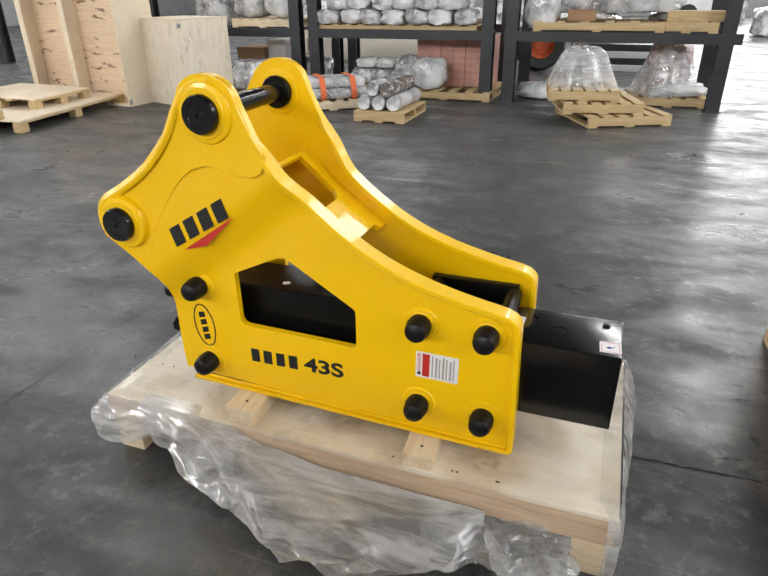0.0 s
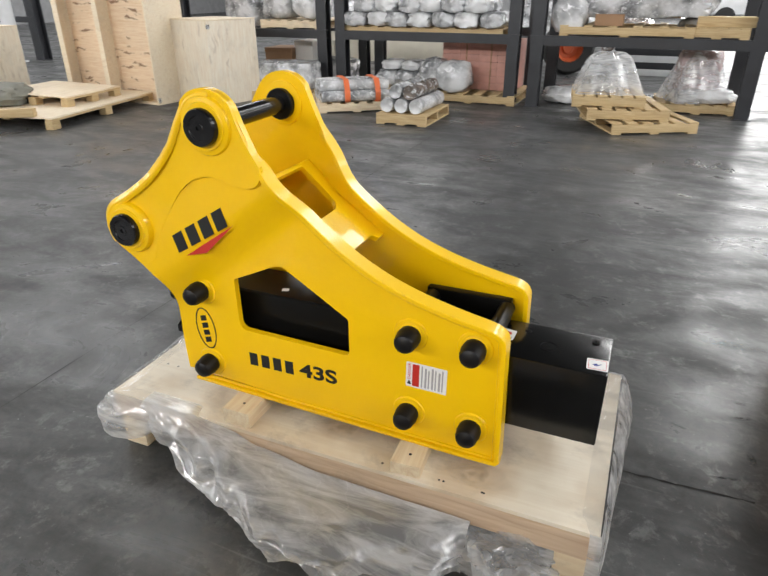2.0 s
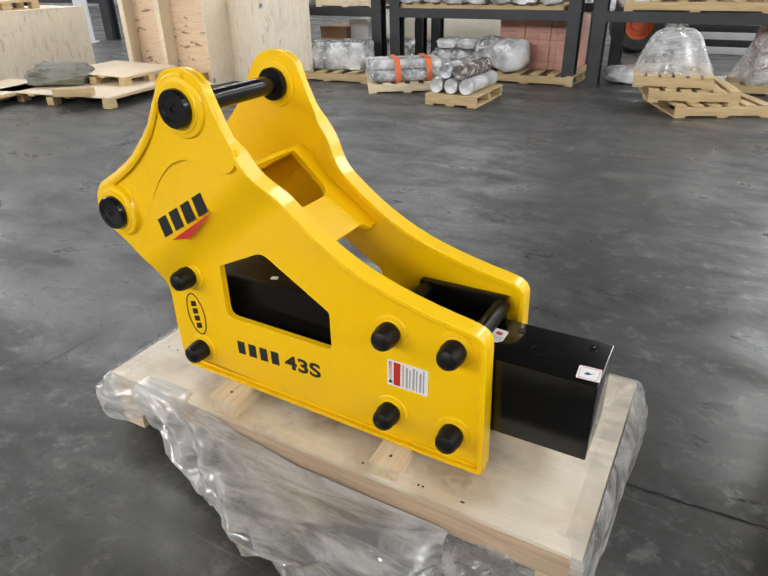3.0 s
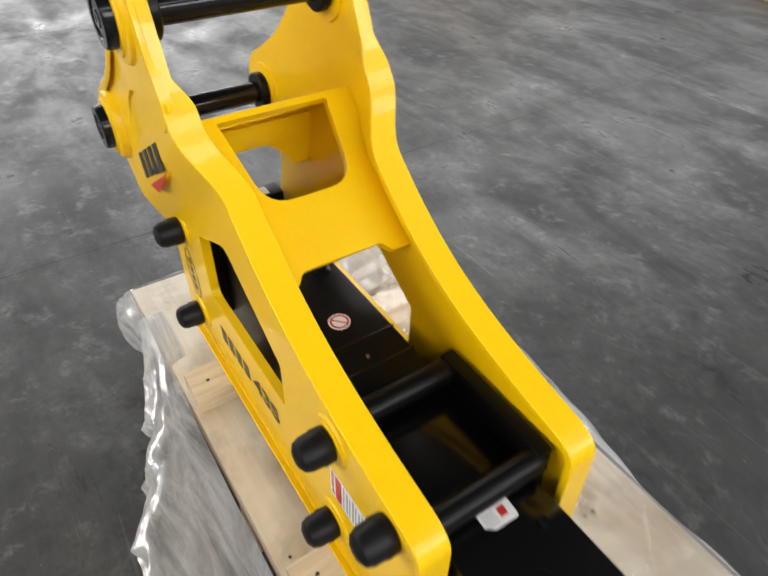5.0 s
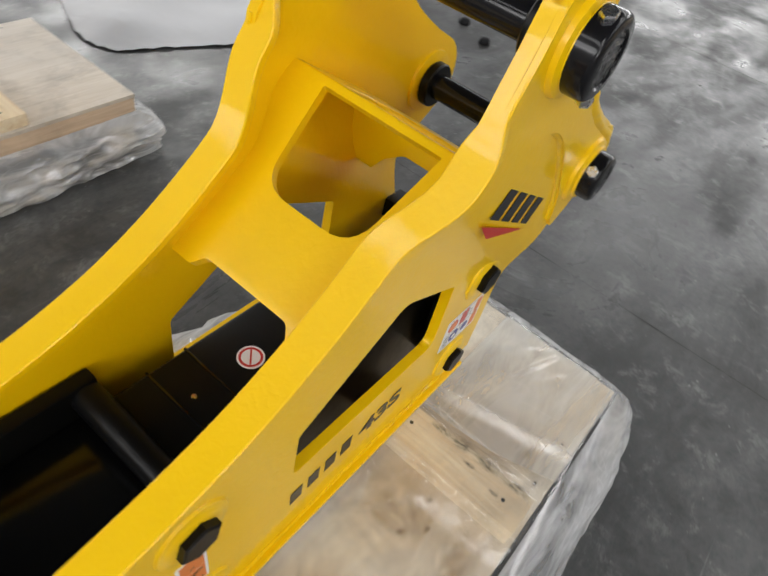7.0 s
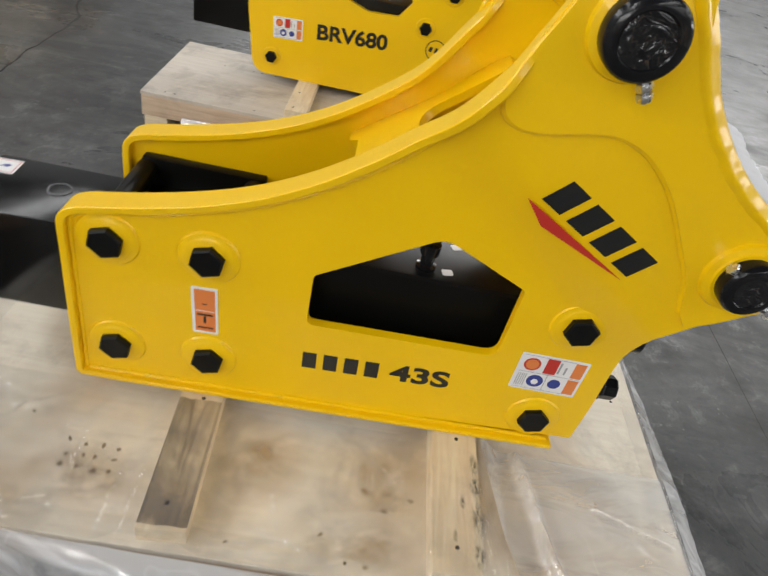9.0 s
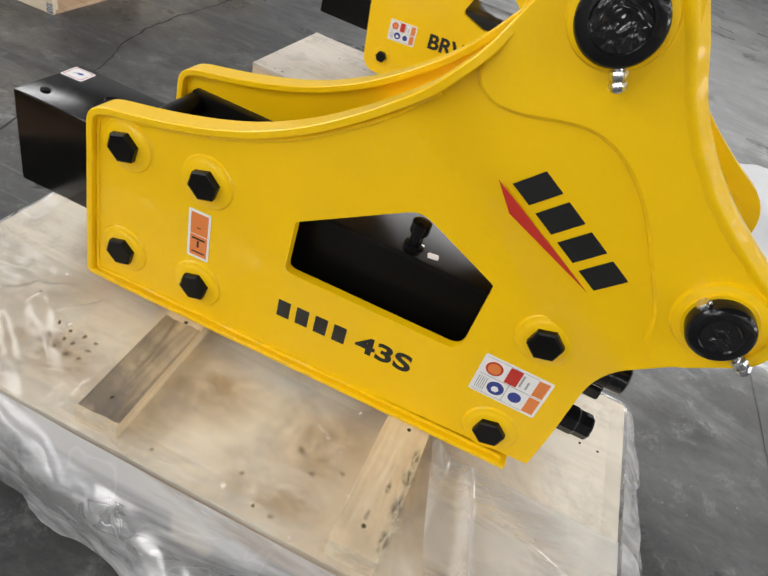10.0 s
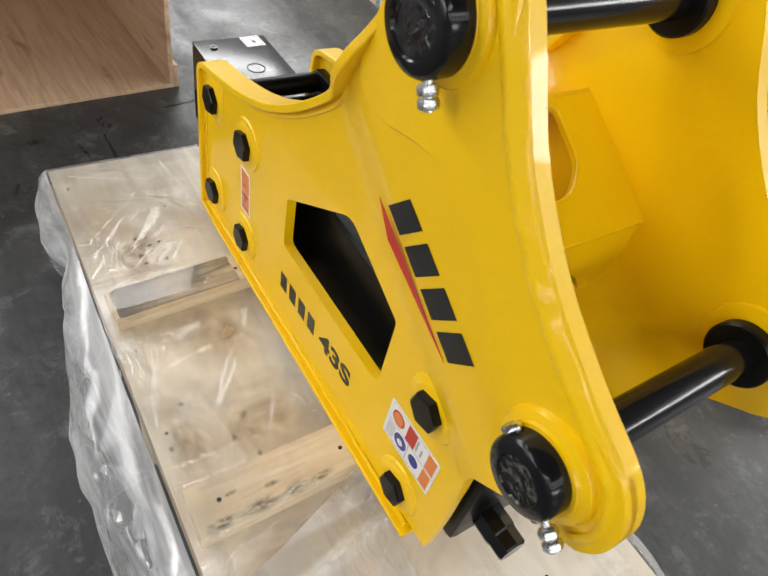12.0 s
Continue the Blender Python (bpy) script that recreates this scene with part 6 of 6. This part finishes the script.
wrapped("pale machine part on stacked pallets", (0.70, 6.44, 0.363), (0.20, 0.19, 0.15), 91, WRAPPED, 0.6, 8, 0.12, "machine_part")
hood("clear plastic hood draped over a machine part", (0.70, 6.44, 0.363), (0.36, 0.36), 0.40, 1, FILM_CLEAR)
wood_pallet("wooden pallet under a wrapped machine", (1.70, 7.85, 0), 4, (0.9, 0.8))
wrapped("pink and white machine wrapped in clear film", (1.68, 7.85, 0.12), (0.26, 0.26, 0.33), 93, WRAPPED_PINK, 0.4, 0, 0.14)
hood("torn clear plastic hood over a pink machine", (1.68, 7.80, 0.121), (0.36, 0.34), 0.56, 2, FILM_CLEAR)
wrapped("pale film heaped on a pallet", (1.80, 7.65, 0.12), (0.36, 0.22, 0.09), 95, WRAPPED_PALE, 0.3)
wrapped("pale film bundle by the rack post", (0.12, 7.75, 0.0), (0.34, 0.2, 0.11), 97, WRAPPED_PALE, 0.3)


# ---- far things behind the racks ----
def wheel(at, r):
    own = thing("vehicle_wheel", "large black tyre with an orange hub", "wheel", hall(at), (90, 0, 20))
    t = part("tyre", lathe([(r * 0.5, -0.16), (r * 0.86, -0.19), (r * 0.97, -0.14), (r, -0.06), (r, 0.06), (r * 0.97, 0.14), (r * 0.86, 0.19), (r * 0.5, 0.16)], None, 40), TYRE, own)
    part("rim", lathe([(0, 0.04), (r * 0.2, 0.04), (r * 0.24, 0.0), (r * 0.4, 0.0), (r * 0.46, 0.10), (r * 0.52, 0.17), (r * 0.52, -0.17), (0, -0.17)], None, 40), HUB, own, "orange hub")
    return own


wheel((-0.36, 10.9, 0.44), 0.44)
steel = thing("profile_stack", "stack of pale steel profiles on the floor", "profiles", hall((1.2, 11.4, 0)))
for k in range(4):
    part("profile", boxed((-0.75, -0.25, 0.11 * k), (0.75, 0.25, 0.110 + 0.11 * k), 0.004), (PALE_STEEL, RACK)[k % 2], steel)
wall_board = thing("low_partition", "long cream panel standing behind the racks", "panel", hall((-3.2, 11.6, 0)))
part("panel", boxed((-2.6, -0.04, 0.0), (1.4, 0.04, 0.55), 0.01), CREAM, wall_board)
part("top_rail", boxed((-2.6, -0.06, 0.55), (1.4, 0.06, 0.60), 0.006), CREAM, wall_board)


def pickup(at, turn):
    own = thing("parked_truck", "white parked truck far behind the racks", "truck", hall(at), (0, 0, turn))
    part("body", boxed((-2.2, -0.85, 0.42), (2.2, 0.85, 0.98), 0.12, seg=3), PALE_STEEL, own)
    part("cabin", boxed((-0.9, -0.78, 0.95), (0.9, 0.78, 1.62), 0.2, seg=3), PALE_STEEL, own)
    part("windscreen", boxed((-0.93, -0.68, 1.08), (0.93, 0.68, 1.48), 0.1), BLACK_GLOSS, own)
    for x in (-1.4, 1.4):
        for y in (-0.80, 0.80):
            part("wheel", lathe([(0, -0.1), (0.34, -0.1), (0.36, 0), (0.34, 0.1), (0, 0.1)], pose(x, y, 0.36, 90, 0, 0), 24), TYRE, own)
    return own


pickup((1.6, 27.0, 0), 8)
wrapped("white wrapped machine far off on the hall floor", (7.6, 24.5, 0.0), (0.7, 0.6, 0.65), 99, WRAPPED_PALE, 0.6)
wrapped("white wrapped machine far off on the hall floor", (-1.6, 18.0, 0.0), (1.2, 0.6, 0.6), 101, WRAPPED, 0.6)

for x, y, r, k in ((5.2, 21.0, 0.5, 1), (6.6, 26.0, 0.7, 2), (8.6, 22.5, 0.6, 3), (4.4, 29.0, 0.8, 4), (9.8, 28.0, 0.8, 5), (-3.5, 14.5, 0.6, 6), (-5.8, 13.5, 0.7, 7), (0.4, 15.5, 0.5, 8)):
    wrapped("grey wrapped machine far off on the hall floor", (x, y, 0.0), (r * 1.2, r, r * 0.8), 120 + k, (WRAPPED_PALE, WRAPPED, WRAPPED_BROWN)[k % 3], 0.65, 10 * k, 0.14, "wrapped_machine", "far machines")

# ---- crates and pallets at the west side ----
def standing_crate(at, turn, w=1.76, d=0.22, h=1.75):
    """A tall crate on end, open to the front, with a post in its middle."""
    own = thing("plywood_crate", "tall open knotty plywood crate standing on end", "crate", at, (0, 0, turn), "plywood crates")
    for x0, x1 in ((-w + 0.02, -0.87), (-0.86, -0.002)):
        part("back_panel", boxed((x0, d - 0.018, 0.02), (x1, d, h), 0.002), PALE_KNOTTY, own, "knotty brown plywood back")
    part("bottom_panel", boxed((-w, 0, 0), (0, d, 0.02), 0.002), CRATE_PLY, own)
    part("top_panel", boxed((-w, 0, h), (0, d, h + 0.02), 0.002), CRATE_PLY, own)
    part("side_panel", boxed((0, 0, 0), (0.02, 0.62, h + 0.02), 0.002), CRATE_PLY, own)
    part("side_panel", boxed((-w - 0.02, 0, 0), (-w, 0.62, h + 0.02), 0.002), CRATE_PLY, own)
    part("divider", boxed((-0.915, 0.02, 0.02), (-0.895, d - 0.018, h), 0.002), CRATE_PLY, own)
    part("middle_post", boxed((-0.95, -0.006, 0.02), (-0.86, 0.02, h), 0.003), CRATE_PLY, own)
    part("frame_post", boxed((-w, -0.006, 0.02), (-w + 0.09, 0.02, h), 0.003), CRATE_PLY, own)
    part("bracket", boxed((0.020, 0.004, 0.03), (0.023, 0.05, 0.09)), ZINC, own)
    return own


standing_crate((-4.82, 5.22, 0), -6)


def closed_crate(label, at, turn, size):
    lx, ly, lz = size
    own = thing("plywood_crate", label, "crate", hall(at), (0, 0, turn), "plywood crates")
    part("side_panel", boxed((0, 0, 0), (lx, 0.018, lz), 0.002), UPRIGHT_PLY, own)
    part("side_panel", boxed((0, ly - 0.018, 0), (lx, ly, lz), 0.002), UPRIGHT_PLY, own)
    part("end_panel", boxed((0, 0.018, 0), (0.018, ly - 0.018, lz), 0.002), UPRIGHT_PLY, own)
    part("end_panel", boxed((lx - 0.018, 0.018, 0), (lx, ly - 0.018, lz), 0.002), UPRIGHT_PLY, own)
    part("lid", boxed((-0.004, -0.004, lz), (lx + 0.004, ly + 0.004, lz + 0.016), 0.002), CRATE_PLY, own)
    for z in (0.05, lz - 0.09):
        part("bracket", boxed((-0.003, -0.003, z), (0.05, 0.0, z + 0.05)), ZINC, own)
    return own


closed_crate("closed pale plywood crate standing on the floor", (-4.24, 5.62, 0), 74.8, (0.80, 0.82, 1.03))
closed_crate("large cream plywood crate under new pallets", (-8.14, 1.6, 0), 88, (4.1, 1.2, 0.895))


def block_pallet(label, at, turn, size, tilt=0, group="block pallets"):
    """A pallet of a plywood deck on nine blocks and runners."""
    lx, ly = size
    own = thing("wooden_pallet", label, "pallet", hall(at), (tilt, 0, turn), group)
    part("deck", boxed((-lx / 2, -ly / 2, 0.115), (lx / 2, ly / 2, 0.133), 0.002), CRATE_PLY, own)
    for k in range(4):
        y = -ly / 2 + (ly - 0.09) * k / 3
        part("runner", boxed((-lx / 2, y, 0.090), (lx / 2, y + 0.09, 0.115), 0.003), PALLET_WOOD, own)
    for i in range(3):
        for k in range(3):
            x, y = -lx / 2 + (lx - 0.12) * i / 2, -ly / 2 + (ly - 0.10) * k / 2
            part("block", boxed((x, y, 0.0), (x + 0.12, y + 0.10, 0.090), 0.003), PALLET_WOOD, own)
    return own


block_pallet("large pale plywood pallet lying on the floor", (-6.06, 4.52, 0), 99, (1.95, 1.75))
block_pallet("pale plywood pallet lying askew on another pallet", (-5.98, 4.68, 0.134), 96, (0.95, 1.05), 1.5)
block_pallet("pale pallet lying on the floor beside others", (-6.9, 3.5, 0), 100, (1.2, 0.9))
for k in range(3):
    block_pallet("new pale pallet stacked on a large crate", (-8.75, 2.6 + 1.1 * k, 0.912), 88, (1.0, 0.9))
off_cut = thing("timber_offcut", "pale timber offcut lying on the pallet", "timber", hall((-5.45, 3.55, 0.134)), (0, 0, 30))
part("beam", boxed((-0.22, -0.05, 0), (0.22, 0.05, 0.09), 0.004), PALLET_WOOD, off_cut)
wrapped("grey tarpaulin bundle lying on the pallets", (-6.35, 4.05, 0.134), (0.36, 0.3, 0.13), 111, TARP, 0.4, 20, 0.25, "folded_tarpaulin")
slim = thing("steel_pipe_post", "pale grey round steel post standing behind the crates", "post", hall((-11.7, 8.6, 0)))
part("tube", lathe([(0, 0), (0.14, 0), (0.14, 3.4), (0, 3.4)], None, 20), PALE_STEEL, slim)
part("foot", lathe([(0, 0), (0.22, 0), (0.22, 0.015), (0, 0.015)], None, 20), PALE_STEEL, slim)
far_post = i_post(-11.5, 9.13, 3.6, 0.22)
copy_thing(far_post, pose(*hall((-14.6, 9.13, 0))))
rack_beam(-14.6, -11.4, 9.0)
